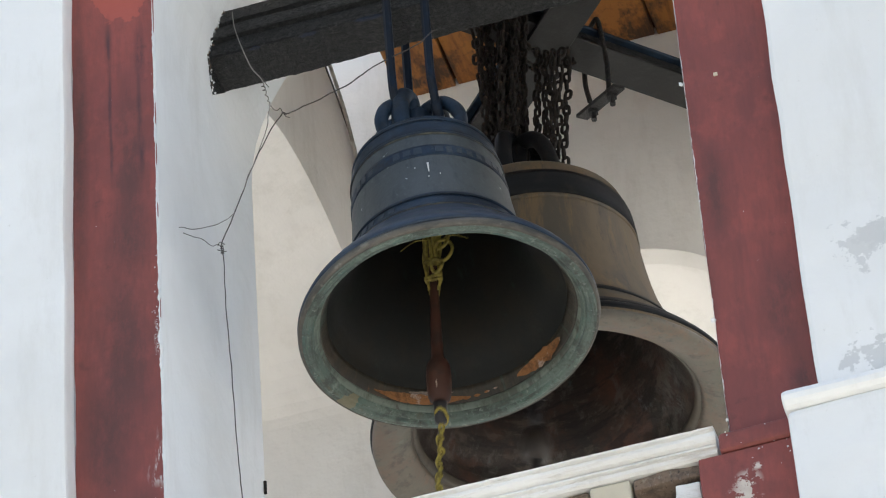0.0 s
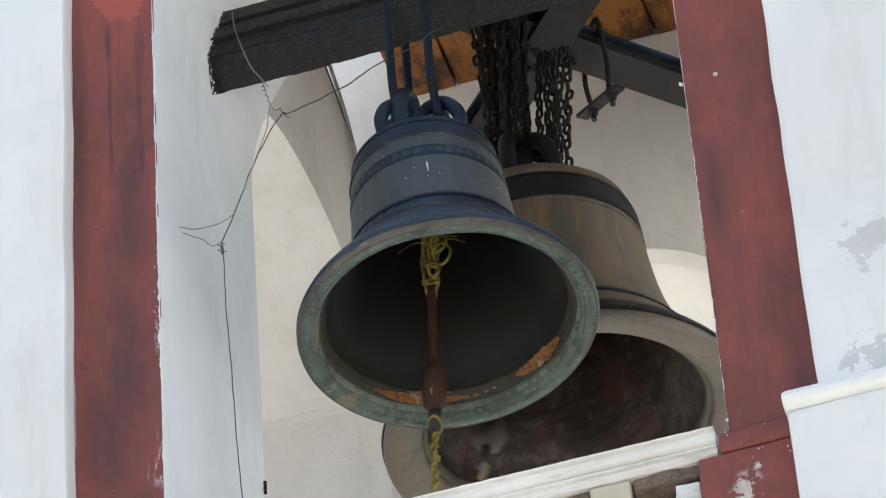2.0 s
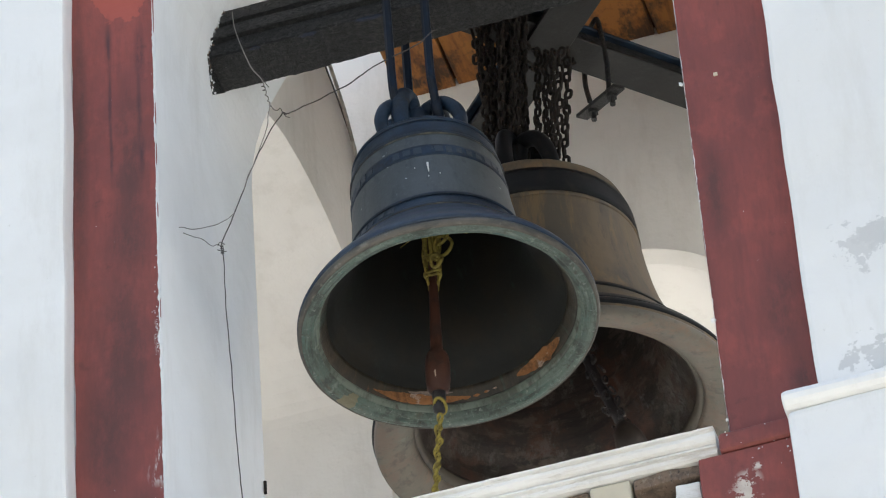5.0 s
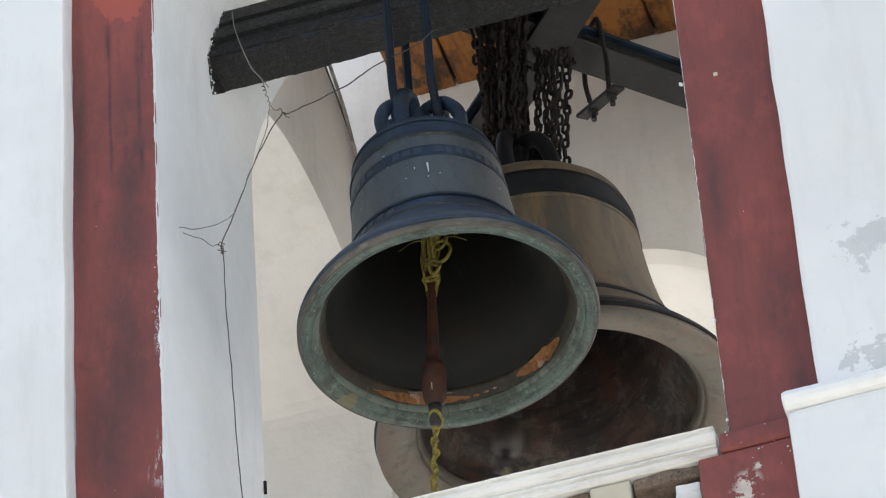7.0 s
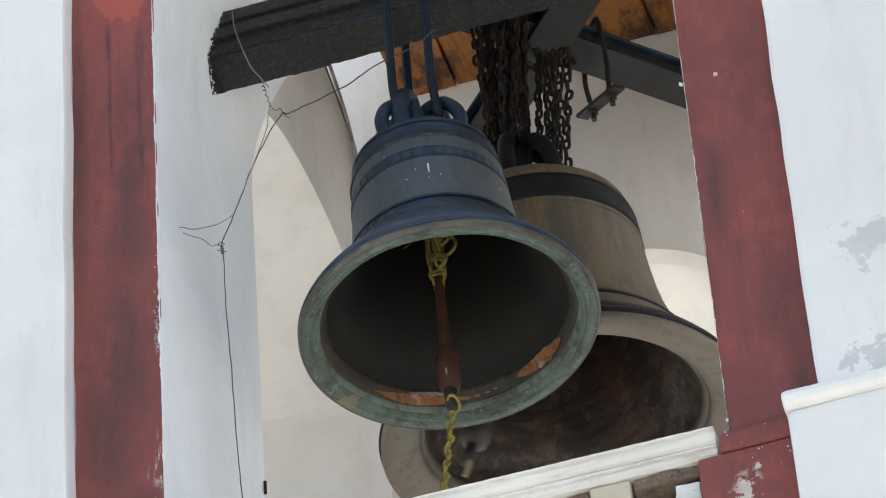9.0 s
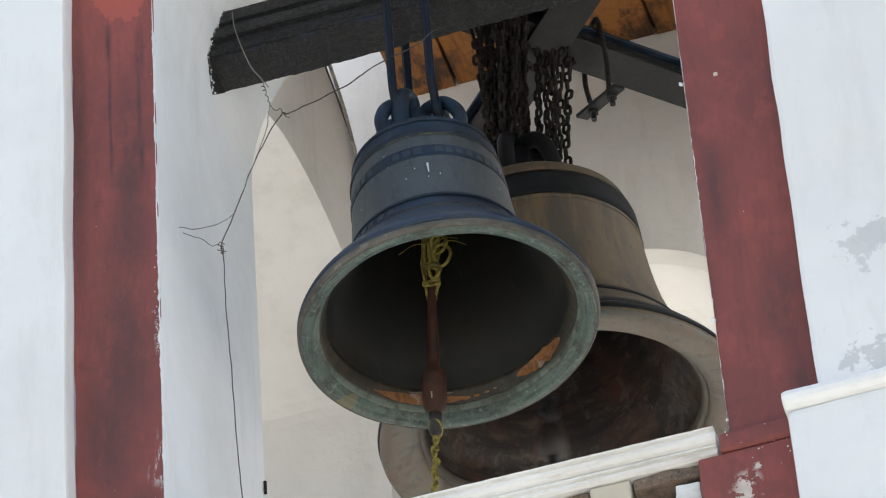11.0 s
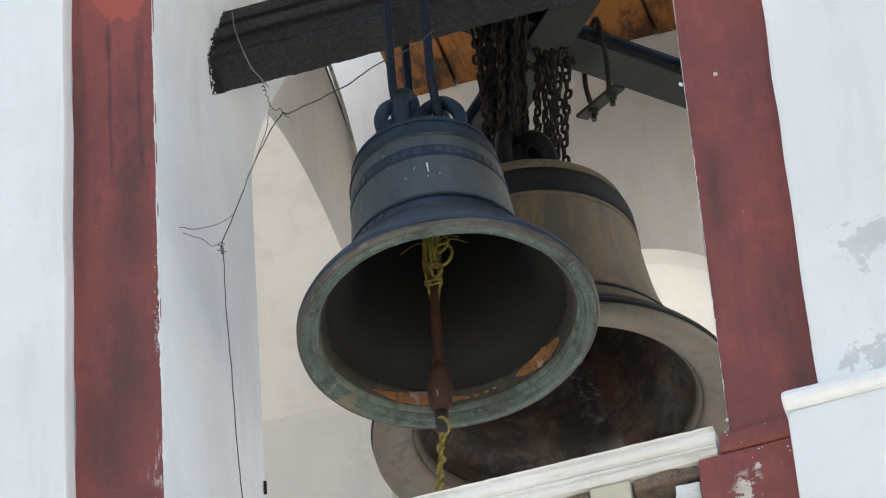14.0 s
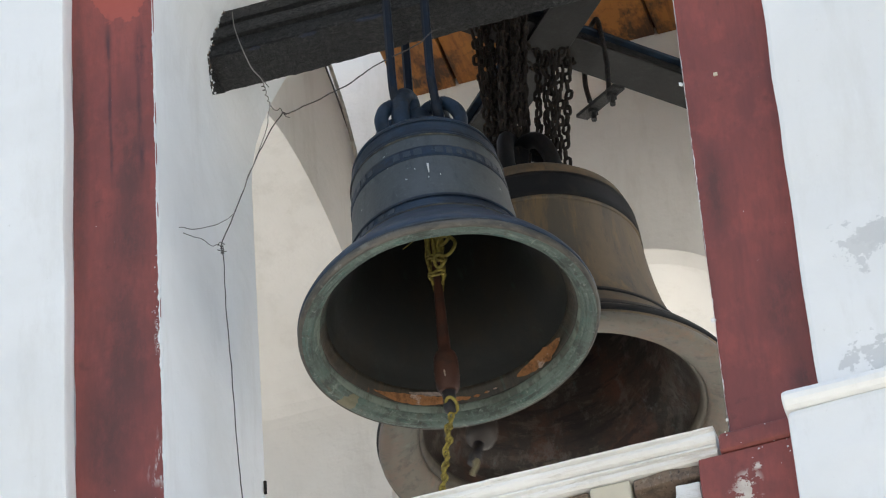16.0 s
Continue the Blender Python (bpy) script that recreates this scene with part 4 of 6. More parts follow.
def lip_patch(a0, a1, z0, z1, r_of, seed, wide=26, high=5):
    """A ragged patch lying on the inner wall."""
    bm = bmesh.new()
    grid = []
    for i in range(wide + 1):
        u = i / wide
        a = a0 + (a1 - a0) * u
        hump = math.sin(math.pi * u) ** 0.75 * (0.95 + 0.30 * noise.noise(Vector((a * 22, seed * 2.3, 0))))
        row = []
        for j in range(high + 1):
            z = z0 + (z1 - z0) * (0.5 + (j / high - 0.5) * (0.05 + 0.95 * hump)) + noise.noise(Vector((a * 14, j * 0.7, seed))) * 0.0025
            r = r_of(max(0.0301, z)) - 0.0055
            row.append(bm.verts.new((r * math.cos(a), r * math.sin(a), z)))
        grid.append(row)
    for i in range(wide):
        for j in range(high):
            bm.faces.new((grid[i][j], grid[i + 1][j], grid[i + 1][j + 1], grid[i][j + 1]))
    return bm


INNER = [(0.350, 0.030), (0.346, 0.036), (0.340, 0.052), (0.330, 0.070), (0.317, 0.092), (0.308, 0.110), (0.28, 0.15)]
part("worn_patch", lip_patch(1.70, 2.52, 0.030, 0.058, lambda z: radius_at(INNER, z), 1), COPPER, bell, "bright copper patch where the clapper strikes", True)
part("worn_patch", lip_patch(0.70, 1.26, 0.033, 0.070, lambda z: radius_at(INNER, z), 5), COPPER, bell, "bright copper patch where the clapper strikes", True)
part("polished_patch", lip_patch(1.82, 2.20, 0.055, 0.066, lambda z: radius_at(INNER, z), 7), POLISHED, bell, "pale polished patch above the copper", True)


def canon(a, mat, parent, z0, reach, high, thick, name="crown_loop"):
    """One loop of the crown, standing out at angle a."""
    d = Vector((math.cos(a), math.sin(a), 0))
    pts = spline([d * (reach * 0.95) + Vector((0, 0, z0)), d * (reach * 1.08) + Vector((0, 0, z0 + high * 0.5)), d * (reach * 0.75) + Vector((0, 0, z0 + high * 0.92)), d * (reach * 0.28) + Vector((0, 0, z0 + high)), d * 0.02 + Vector((0, 0, z0 + high * 0.75))], 6)
    return part(name, tube(pts, thick, 10), mat, parent, "", True)


for a in (3.05, -2.15, -0.35, 0.9, 2.1):
    canon(a, BELL_BLUE, bell, 0.628, 0.130, 0.185, 0.020)
canon(-1.85, BELL_BLUE, bell, 0.63, 0.088, 0.225, 0.026)
part("crown_post", lathe([(0.05, 0.64), (0.042, 0.70), (0.046, 0.80), (0.03, 0.825), (0.01, 0.827)], 24), BELL_BLUE, bell, "", True)
# white drips on the paint
for a, z, l in ((-1.33, 0.405, 0.034), (-1.49, 0.395, 0.004), (-1.34, 0.352, 0.003), (-1.62, 0.135, 0.012), (-1.20, 0.36, 0.003)):
    r = radius_at(PROFILE, z) + 0.003
    d = Vector((math.cos(a), math.sin(a), 0))
    part("drip", tube([d * r + Vector((0, 0, z)), d * (radius_at(PROFILE, z - l) + 0.002) + Vector((0, 0, z - l))], 0.0034 if l > 0.02 else 0.0016, 6, taper=0.4), SPARK, bell)

for a0, a1, z0, z1, q in ((1.68, 1.76, 0.036, 0.046, 3), (1.60, 1.66, 0.038, 0.046, 6), (1.52, 1.57, 0.041, 0.048, 8), (1.45, 1.49, 0.044, 0.050, 9)):
    part("worn_patch", lip_patch(a0, a1, z0, z1, lambda z: radius_at(INNER, z), q, 6, 3), COPPER, bell, "", True)

# clapper, hung inside the bell; origin at its pivot
clapper = part("clapper", lathe([(0.006, 0.0), (0.010, -0.02), (0.0105, -0.12), (0.0120, -0.26), (0.0145, -0.38), (0.0165, -0.46), (0.0175, -0.498), (0.027, -0.508), (0.0325, -0.523), (0.0345, -0.550), (0.0340, -0.585), (0.0315, -0.612), (0.027, -0.624), (0.024, -0.628), (0.012, -0.630)], 28), IRON, bell, "brown iron clapper", True)
clapper.location = (0, 0, 0.5)
part("clapper_tip", lathe([(0.005, -0.622), (0.0195, -0.628), (0.0175, -0.650), (0.0180, -0.680), (0.015, -0.690), (0.006, -0.692)], 20), IRON_GREY, clapper, "grey iron clapper tip", True)
# sky glint on the bulb, put in as a small pale piece
part("glint_spot", tube([(0.002, -0.0350, -0.578), (0.003, -0.0336, -0.596)], 0.0024, 6, taper=0.6), GLINT, clapper, "pale painted glint on the clapper")
rnd = random.Random(4)
for i in range(13):
    a = i * 2.4
    dx, dy = 0.0175 * math.cos(a), 0.0175 * math.sin(a) - 0.002
    end = -rnd.uniform(0.21, 0.25) if i % 3 else -rnd.uniform(0.28, 0.33)
    pts = spline([(dx, dy, -0.06)] + [(dx * rnd.uniform(0.7, 1.5), dy * rnd.uniform(0.8, 1.4), -0.06 + (end + 0.06) * q) for q in (0.2, 0.4, 0.6, 0.8)] + [(dx * 0.72, dy * 0.75, end)], 4)
    part("rope_strand", tube(pts, rnd.uniform(0.0038, 0.0055), 6), ROPE, clapper, "", True)
for z in (-0.205, -0.214, -0.13, -0.142, -0.255, -0.264):
    part("rope_turn", tube([(0.0215 * math.cos(q), 0.0215 * math.sin(q), z + 0.005 * math.sin(q * 2 + z * 90)) for q in [k * 2 * math.pi / 18 for k in range(18)]], 0.0046, 6, loop=True), ROPE, clapper, "", True)
for cx, cz, rr in ((0.042, -0.190, 0.025), (0.034, -0.155, 0.022), (0.020, -0.232, 0.016)):
    part("rope_loop", tube([(cx + rr * math.cos(q), -0.030 + 0.006 * math.sin(q * 2), cz + rr * 1.25 * math.sin(q)) for q in [i * 2 * math.pi / 16 for i in range(16)]], 0.0050, 7, loop=True), ROPE, clapper, "", True)
for i in range(34):
    a = rnd.uniform(-0.8, 1.1)
    l = rnd.uniform(0.03, 0.095)
    p0 = Vector((rnd.uniform(0.0, 0.03), -0.024, rnd.uniform(-0.16, -0.09)))
    p1 = p0 + Vector((math.cos(a) * l * (1 if i % 5 else -1.1), -0.012, math.sin(a) * l * 0.6))
    part("frayed_end", tube(spline([p0, (p0 + p1) / 2 + Vector((0, -0.006, 0.010)), p1], 4), 0.0022, 5, taper=0.5), ROPE, clapper, "", True)

# bell rope, daisy-chained, from the clapper's tip into the tower
rope = holder("bell_rope", pose(-0.1, 0.7, 9.5), "yellow knotted bell rope tied to the clapper tip", "rope")
part("tied_loop", tube([(0.0165 * math.cos(t), 0.016 * math.sin(t), 0.022 - 0.020 * math.sin(t)) for t in [i * 2 * math.pi / 18 for i in range(18)]], 0.0045, 7, loop=True), ROPE, rope, "", True)
knot_me = None
for i in range(38):
    if i in (0, 15):
        bm = tube([(0.0056 * math.cos(t), 0.0046 * math.sin(2 * t), 0.0140 * math.sin(t)) for t in [k * 2 * math.pi / 12 for k in range(12)]], 0.0040, 6, loop=True)
        knot_me = mesh_of("rope_knot", bm, ROPE if i == 0 else ROPE_DIRTY, True)
    k = new("rope_knot", knot_me)
    k.parent = rope
    k.matrix_basis = pose(0.003 * math.sin(i * 2.1), 0.003 * math.cos(i * 1.7), -0.012 - 0.0168 * i, 12 * math.sin(i * 3.1), 14 * math.sin(i * 1.9), 80 * (i % 2) + 15 * math.sin(i))

# ---- straps that carry the small bell ----
def strap(x, ys):
    h = holder("hanger_strap", pose(x, 0.5025, 10.40), "blue-black iron strap bolted round the beam", "strap", "straps of the painted bell")
    yf, yb = BY0 - 0.022 - 0.5025, BY1 + 0.014 - 0.5025
    for y in (yf, yb)[:ys]:
        part("bar", tube([(0, y * 0.55, 0.02), (0, y * 0.95, 0.10), (0, y, 0.17), (0, y, 0.60)], 0.0140, 8, flat=0.8), STRAP_BLUE, h)
    part("cross_bar", tube([(0, yf, 0.598), (0, yb, 0.598)], 0.0140, 8), STRAP_BLUE, h)
    part("eye", tube([(0.0, 0.055 * math.cos(t), 0.030 + 0.035 * math.sin(t)) for t in [i * 2 * math.pi / 20 for i in range(20)]], 0.016, 8, loop=True), STRAP_BLUE, h, "", True)


strap(-0.210, 2)
strap(-0.098, 1)

# ---- the big bronze bell ----
SWING = (-0.048, 1.585, 11.62)
big = holder("bronze_bell", pose(*SWING), "large brown bronze bell with black bands, swaying on chains", "bell", "bells of the tower")
TILT = pose(-0.0779 - SWING[0], 1.585 - SWING[1], 10.1139 - SWING[2], 3.77, -2.7, 0)
BIGP = [(0.540, 0.012), (0.5485, 0.022), (0.546, 0.040), (0.528, 0.070), (0.492, 0.112), (0.448, 0.165), (0.408, 0.222), (0.380, 0.285), (0.358, 0.365), (0.344, 0.440), (0.335, 0.520), (0.328, 0.600), (0.323, 0.680), (0.318, 0.740), (0.306, 0.775), (0.286, 0.795), (0.262, 0.803),
        (0.12, 0.812), (0.012, 0.814)]


def big_part(name, bm, mat, label=""):
    bm.transform(TILT)
    return part(name, bm, mat, big, label, True)


def ring(z0, z1, out, n=5):
    zs = [z0 + (z1 - z0) * i / n for i in range(n + 1)]
    o = [(radius_at(BIGP, z) + out * min(1, math.sin(math.pi * (i + 0.35) / (n + 0.7)) * 1.6), z) for i, z in enumerate(zs)]
    return lathe(o + [(radius_at(BIGP, z) - 0.005, z) for z in reversed(zs)], 112, True)


big_part("body", lathe(BIGP, 112, False, 0.004), BRONZE, "brown bronze bell wall")
big_part("lip", lathe([(0.547, 0.022), (0.549, 0.012), (0.545, 0.001), (0.532, -0.004), (0.495, 0.002), (0.462, 0.014), (0.438, 0.030), (0.424, 0.048), (0.432, 0.056), (0.50, 0.04)], 144, True, 0.006), BRONZE_LIP, "bare bronze lip with green and copper stains")
big_part("inside", lathe([(0.426, 0.046), (0.414, 0.066), (0.417, 0.078), (0.402, 0.105), (0.404, 0.115), (0.378, 0.165), (0.350, 0.235), (0.330, 0.330), (0.314, 0.450), (0.300, 0.580), (0.280, 0.690), (0.22, 0.755), (0.01, 0.770)], 96, False, 0.006), BRONZE_IN, "stained bronze inner wall")
big_part("inner_rim", lathe([(0.428, 0.042), (0.415, 0.056), (0.4095, 0.070), (0.4115, 0.080), (0.420, 0.072), (0.430, 0.050)], 128, True, 0.004), RIM_TAN, "tan worn rim inside the lip")
big_part("band", ring(0.640, 0.735, 0.005), BRONZE_BLACK, "wide blackened shoulder band")
big_part("band", ring(0.622, 0.636, 0.004), BRONZE, "")
big_part("band", ring(0.030, 0.064, 0.006), BRONZE_BLACK, "blackened band above the lip")
big_part("band", ring(0.068, 0.118, 0.004), STEEL, "grey painted band above the lip")
big_part("band", ring(0.205, 0.232, 0.006), BRONZE_BLACK, "blackened band on the flare")
for a in (-2.6, -1.6, -0.6, 0.5, 1.5, 2.6):
    d = Vector((math.cos(a), math.sin(a), 0))
    z0 = 0.80
    pts = spline([d * 0.135 + Vector((0, 0, z0)), d * 0.150 + Vector((0, 0, z0 + 0.13)), d * 0.11 + Vector((0, 0, z0 + 0.24)), d * 0.04 + Vector((0, 0, z0 + 0.275)), d * 0.01 + Vector((0, 0, z0 + 0.20))], 6)
    big_part("crown_loop", tube(pts, 0.026, 10), BRONZE_BLACK, "")

big_clapper = part("clapper", tube(spline([(0, 0, 0), (0.004, 0, -0.25), (-0.003, 0, -0.5), (0, 0, -0.8 + 0.08)], 6), 0.016, 10), IRON_GREY, big, "dark iron clapper wound with chain", True)
big_clapper.location = TILT @ Vector((0, 0, 0.70))
part("ball", lathe([(0.008, -0.8 + 0.075), (0.022, -0.8 + 0.068), (0.036, -0.8 + 0.045), (0.045, -0.8 + 0.012), (0.046, -0.8 - 0.012), (0.040, -0.8 - 0.036), (0.026, -0.8 - 0.050), (0.008, -0.8 - 0.054)], 32), BALL, big_clapper, "worn round clapper ball", True)
part("tip", tube([(0, 0, -0.8 - 0.05), (0, 0, -0.8 - 0.13)], 0.017, 12), IRON_GREY, big_clapper, "", True)
part("rope_end", tube(spline([(0.0, 0, -0.8 - 0.11), (0.012, -0.006, -0.8 - 0.14), (0.004, 0.004, -0.8 - 0.175)], 4), 0.012, 8, taper=0.6), TASSEL, big_clapper, "pale frayed rope end", True)


def link_mesh(length, width, wire, mat):
    pts = []
    for i in range(14):
        t = 2 * math.pi * i / 14
        pts.append(((width / 2 - wire) * math.cos(t), 0, (length / 2 - width / 2) * (1 if math.sin(t) > 0 else -1) * (abs(math.sin(t)) > 0.2) + (width / 2 - wire) * math.sin(t)))
    return mesh_of("link", tube(pts, wire, 6, loop=True), mat, True)


CLAP_LINK = link_mesh(0.034, 0.022, 0.0038, IRON_GREY)
for i in range(20):
    for s in (0, 1):
        o = new("link", CLAP_LINK)
        o.parent = big_clapper
        a = i * 1.15 + s * 3.14
        o.matrix_basis = pose(0.023 * math.cos(a), 0.023 * math.sin(a), -0.22 - i * 0.027, 20 * math.sin(i), 30 * math.cos(i * 2), math.degrees(a) + 90 * (i % 2))

# chains from the crossing of the steel beams down to the crown; each swings with the bell
LINK = link_mesh(0.046, 0.029, 0.0056, RUST)
CHAINS = [(-0.1829, 1.42, -0.1927, 1.47, 11.6749, 11.1667), (-0.0994, 1.41, -0.1502, 1.46, 11.7161, 11.1629), (-0.0551, 1.42, -0.127, 1.47, 11.705, 11.1498), (0.0356, 1.48, -0.0024, 1.5, 11.5317, 11.1253), (-0.2092, 1.46, -0.1945, 1.5, 11.6835, 11.165), (-0.1625, 1.44, -0.175, 1.49, 11.7359, 11.1428), (-0.1226, 1.43, -0.1436, 1.48, 11.7327, 11.1356), (-0.1028, 1.46, -0.1354, 1.5, 11.7462, 11.1314), (-0.0699, 1.43, -0.1064, 1.49, 11.6946, 11.1415), (-0.0552, 1.47, -0.0948, 1.51, 11.7016, 11.1338), (-0.1712, 1.55, -0.1844, 1.55, 11.8155, 11.2097), (-0.115, 1.56, -0.1449, 1.56, 11.8053, 11.1935), (-0.0178, 1.5, -0.0556, 1.52, 11.5804, 11.1649), (0.0085, 1.49, -0.0277, 1.51, 11.55, 11.1141), (0.0496, 1.52, 0.0029, 1.53, 11.5755, 11.119)]
# strands hang two deep
CHAINS += [(x0 + 0.016, y0 + 0.045, x1 + 0.012, y1 + 0.040, zt + 0.03, zb + 0.01) for x0, y0, x1, y1, zt, zb in CHAINS[:11:2] + CHAINS[13:]]
chain_things = []
for n, (x0, y0, x1, y1, zt, zb) in enumerate(CHAINS):
    ch = holder("chain", pose(*SWING), "rusted iron chain strand carrying the bronze bell", "chain", "chains of the bronze bell")
    chain_things.append(ch)
    a, b = Vector((x0, y0, zt)) - Vector(SWING), Vector((x1, y1, zb)) - Vector(SWING)
    count = max(2, round((b - a).length / 0.034))
    for i in range(count):
        p = a.lerp(b, (i + 0.5) / count) + Vector((0.004 * math.sin(i * 2.3 + n), 0.004 * math.cos(i * 1.7 + n), 0))
        o = new("link", LINK)
        o.parent = ch
        o.matrix_basis = Matrix.Translation(p) @ (b - a).to_track_quat("Z", "Y").to_matrix().to_4x4() @ pose(0, 0, 0, 6 * math.sin(i + n), 6 * math.cos(i * 1.3), 25 + 40 * math.sin(n * 1.9) + 90 * (i % 2))

# turns of chain lashed round the crossing of the steel beams
for n, (cx, cy, turn, half, low, high) in enumerate(((-0.08, 1.57, 80, 0.12, -0.11, 0.10), (-0.02, 1.60, 60, 0.13, -0.10, 0.12))):
    ch = holder("lashing_chain", pose(cx, cy, 11.74, 0, 0, turn), "rusted chain lashed round the crossed steel beams", "chain", "chains of the bronze bell")
    ring_pts = []
    for k in range(64):
        q = 2 * math.pi * k / 64
        ring_pts.append(Vector((half * math.copysign(abs(math.cos(q)) ** 0.6, math.cos(q)), 0.008 * math.sin(3 * q + n), (high if math.sin(q) > 0 else low) * abs(math.sin(q)) ** 0.6)))
    run, total = 0.0, sum((ring_pts[k] - ring_pts[k - 1]).length for k in range(64))
    count = round(total / 0.040)
    marks, acc = [], 0.0
    for k in range(64):
        p, q = ring_pts[k], ring_pts[(k + 1) % 64]
        acc += (q - p).length
        if acc >= total / count:
            acc -= total / count
            marks.append((q, (q - p).normalized()))
    for i, (p, d) in enumerate(marks):
        o = new("link", LINK)
        o.parent = ch
        o.matrix_basis = Matrix.Translation(p) @ d.to_track_quat("Z", "Y").to_matrix().to_4x4() @ pose(0, 0, 0, 0, 0, 20 * n + 90 * (i % 2))

# ---- clamp hanging on the steel beam ----
clamp = holder("u_bolt_clamp", pose(0.0, 0.0, 0.0), "black iron u-bolt with a flat plate on the beam", "clamp")
part("bolt", tube(spline([(0.1047, 1.7, 11.783), (0.127, 1.7, 11.8256), (0.1406, 1.7, 11.831), (0.1498, 1.7, 11.7425), (0.1555, 1.7, 11.6163), (0.1515, 1.7, 11.507)], 5), 0.0085, 8), BLACK_BEAM, clamp, "", True)
part("bolt", tube(spline([(0.0556, 1.84, 11.8017), (0.0511, 1.84, 11.7031), (0.0635, 1.82, 11.6066)], 5), 0.0085, 8), BLACK_BEAM, clamp, "", True)
PA, PB = Vector((0.0238, 1.86, 11.5788)), Vector((0.1952, 1.65, 11.4696))
d = (PB - PA).normalized()
s = d.cross(Vector((0, 0, 1))).normalized() * 0.019
plate_bm = bmesh.new()
lay = [[plate_bm.verts.new(p + o + Vector((0, 0, h))) for p, o in ((PA, -s), (PB, -s), (PB, s), (PA, s))] for h in (0.0, 0.014)]
plate_bm.faces.new(lay[0])
plate_bm.faces.new(lay[1])
for j in range(4):
    plate_bm.faces.new((lay[0][j], lay[0][(j + 1) % 4], lay[1][(j + 1) % 4], lay[1][j]))
part("plate", plate_bm, BLACK_BEAM, clamp)
for q in (0.30, 0.80):
    p = PA.lerp(PB, q)
    part("nut", tube([p + Vector((0, 0, -0.016)), p + Vector((0, 0, -0.001))], 0.017, 6), BLACK_BEAM, clamp)
    part("bolt_end", tube([p + Vector((0, 0, -0.045)), p + Vector((0, 0, -0.012))], 0.009, 8), BLACK_BEAM, clamp)

# iron peg at the foot of the jamb
tagged(part("iron_peg", tube([(-0.7649, 0.835, 9.5227), (-0.7628, 0.828, 9.5607)], 0.0045, 8), RUST, None, "small rusted iron peg in the jamb"), "", "peg")

# ---- wires and cable ----
def wire(name, pts, r, mat, label, category="wire", n=8):
    ob = part(name, tube(spline(pts, n), r, 6), mat, None, label, True)
    return tagged(ob, "", category)


def kinked(pts, amount, seed):
    """The line with small bends in it, as in a wire that was once coiled."""
    rnd = random.Random(seed)
    out = []
    for a, b in zip(pts, pts[1:]):
        a, b = Vector(a), Vector(b)
        out += [a, a.lerp(b, rnd.uniform(0.4, 0.6)) + Vector((rnd.uniform(-amount, amount), 0, rnd.uniform(-amount, amount)))]
    return out + [Vector(pts[-1])]


def coil(p, q, turns, r):
    p, q = Vector(p), Vector(q)
    return [p.lerp(q, i / (turns * 8)) + Vector((r * math.cos(i * math.pi / 4), r * math.sin(i * math.pi / 4), 0)) for i in range(turns * 8 + 1)]


wire("hanging_wire", [(-0.6672, 0.4, 10.9442), (-0.6637, 0.4, 10.8906), (-0.655, 0.4, 10.8423), (-0.6429, 0.4, 10.793), (-0.6307, 0.4, 10.7484), (-0.6154, 0.4, 10.7007), (-0.5931, 0.4, 10.6598), (-0.5838, 0.4, 10.6367)], 0.0017, PALE_WIRE, "thin pale wire hanging from the black beam")
wire("link_wire", [(-0.5685, 0.4, 10.5477), (-0.5623, 0.4, 10.5325), (-0.5544, 0.4, 10.5189), (-0.5445, 0.4, 10.5155), (-0.5376, 0.4, 10.5198), (-0.5316, 0.4, 10.5025)], 0.0014, WIRE, "short curl of grey wire between two knots")
wire("twin_wire", kinked([(-0.5685, 0.4, 10.5477), (-0.5691, 0.4, 10.5304), (-0.5752, 0.4, 10.5017), (-0.5762, 0.4, 10.4759), (-0.5878, 0.4, 10.4319), (-0.6027, 0.4, 10.3892), (-0.6122, 0.4, 10.3578), (-0.6268, 0.397, 10.3196), (-0.645, 0.397, 10.2742), (-0.6544, 0.398, 10.2431)], 0.0006, 3), 0.0013, PALE_WIRE, "thin pale wire wound along the darker wire")
wire("stay_wire", kinked([(-0.5316, 0.4, 10.5025), (-0.5253, 0.4, 10.4916), (-0.5135, 0.4, 10.4921), (-0.4983, 0.4, 10.4957), (-0.4729, 0.4, 10.5047), (-0.4476, 0.4, 10.5093), (-0.4205, 0.4, 10.5156), (-0.3915, 0.4, 10.5278), (-0.3628, 0.4, 10.5356), (-0.3322, 0.4, 10.5451), (-0.3046, 0.4, 10.5621), (-0.2805, 0.4, 10.576), (-0.2548, 0.4, 10.5893), (-0.2259, 0.4, 10.5994), (-0.1919, 0.4, 10.6099), (-0.1546, 0.4, 10.6193), (-0.1153, 0.4, 10.6347), (-0.0804, 0.395, 10.6605), (-0.062, 0.395, 10.6608)], 0.0010, 5), 0.0018, WIRE, "thin grey wire strung to the bell strap")
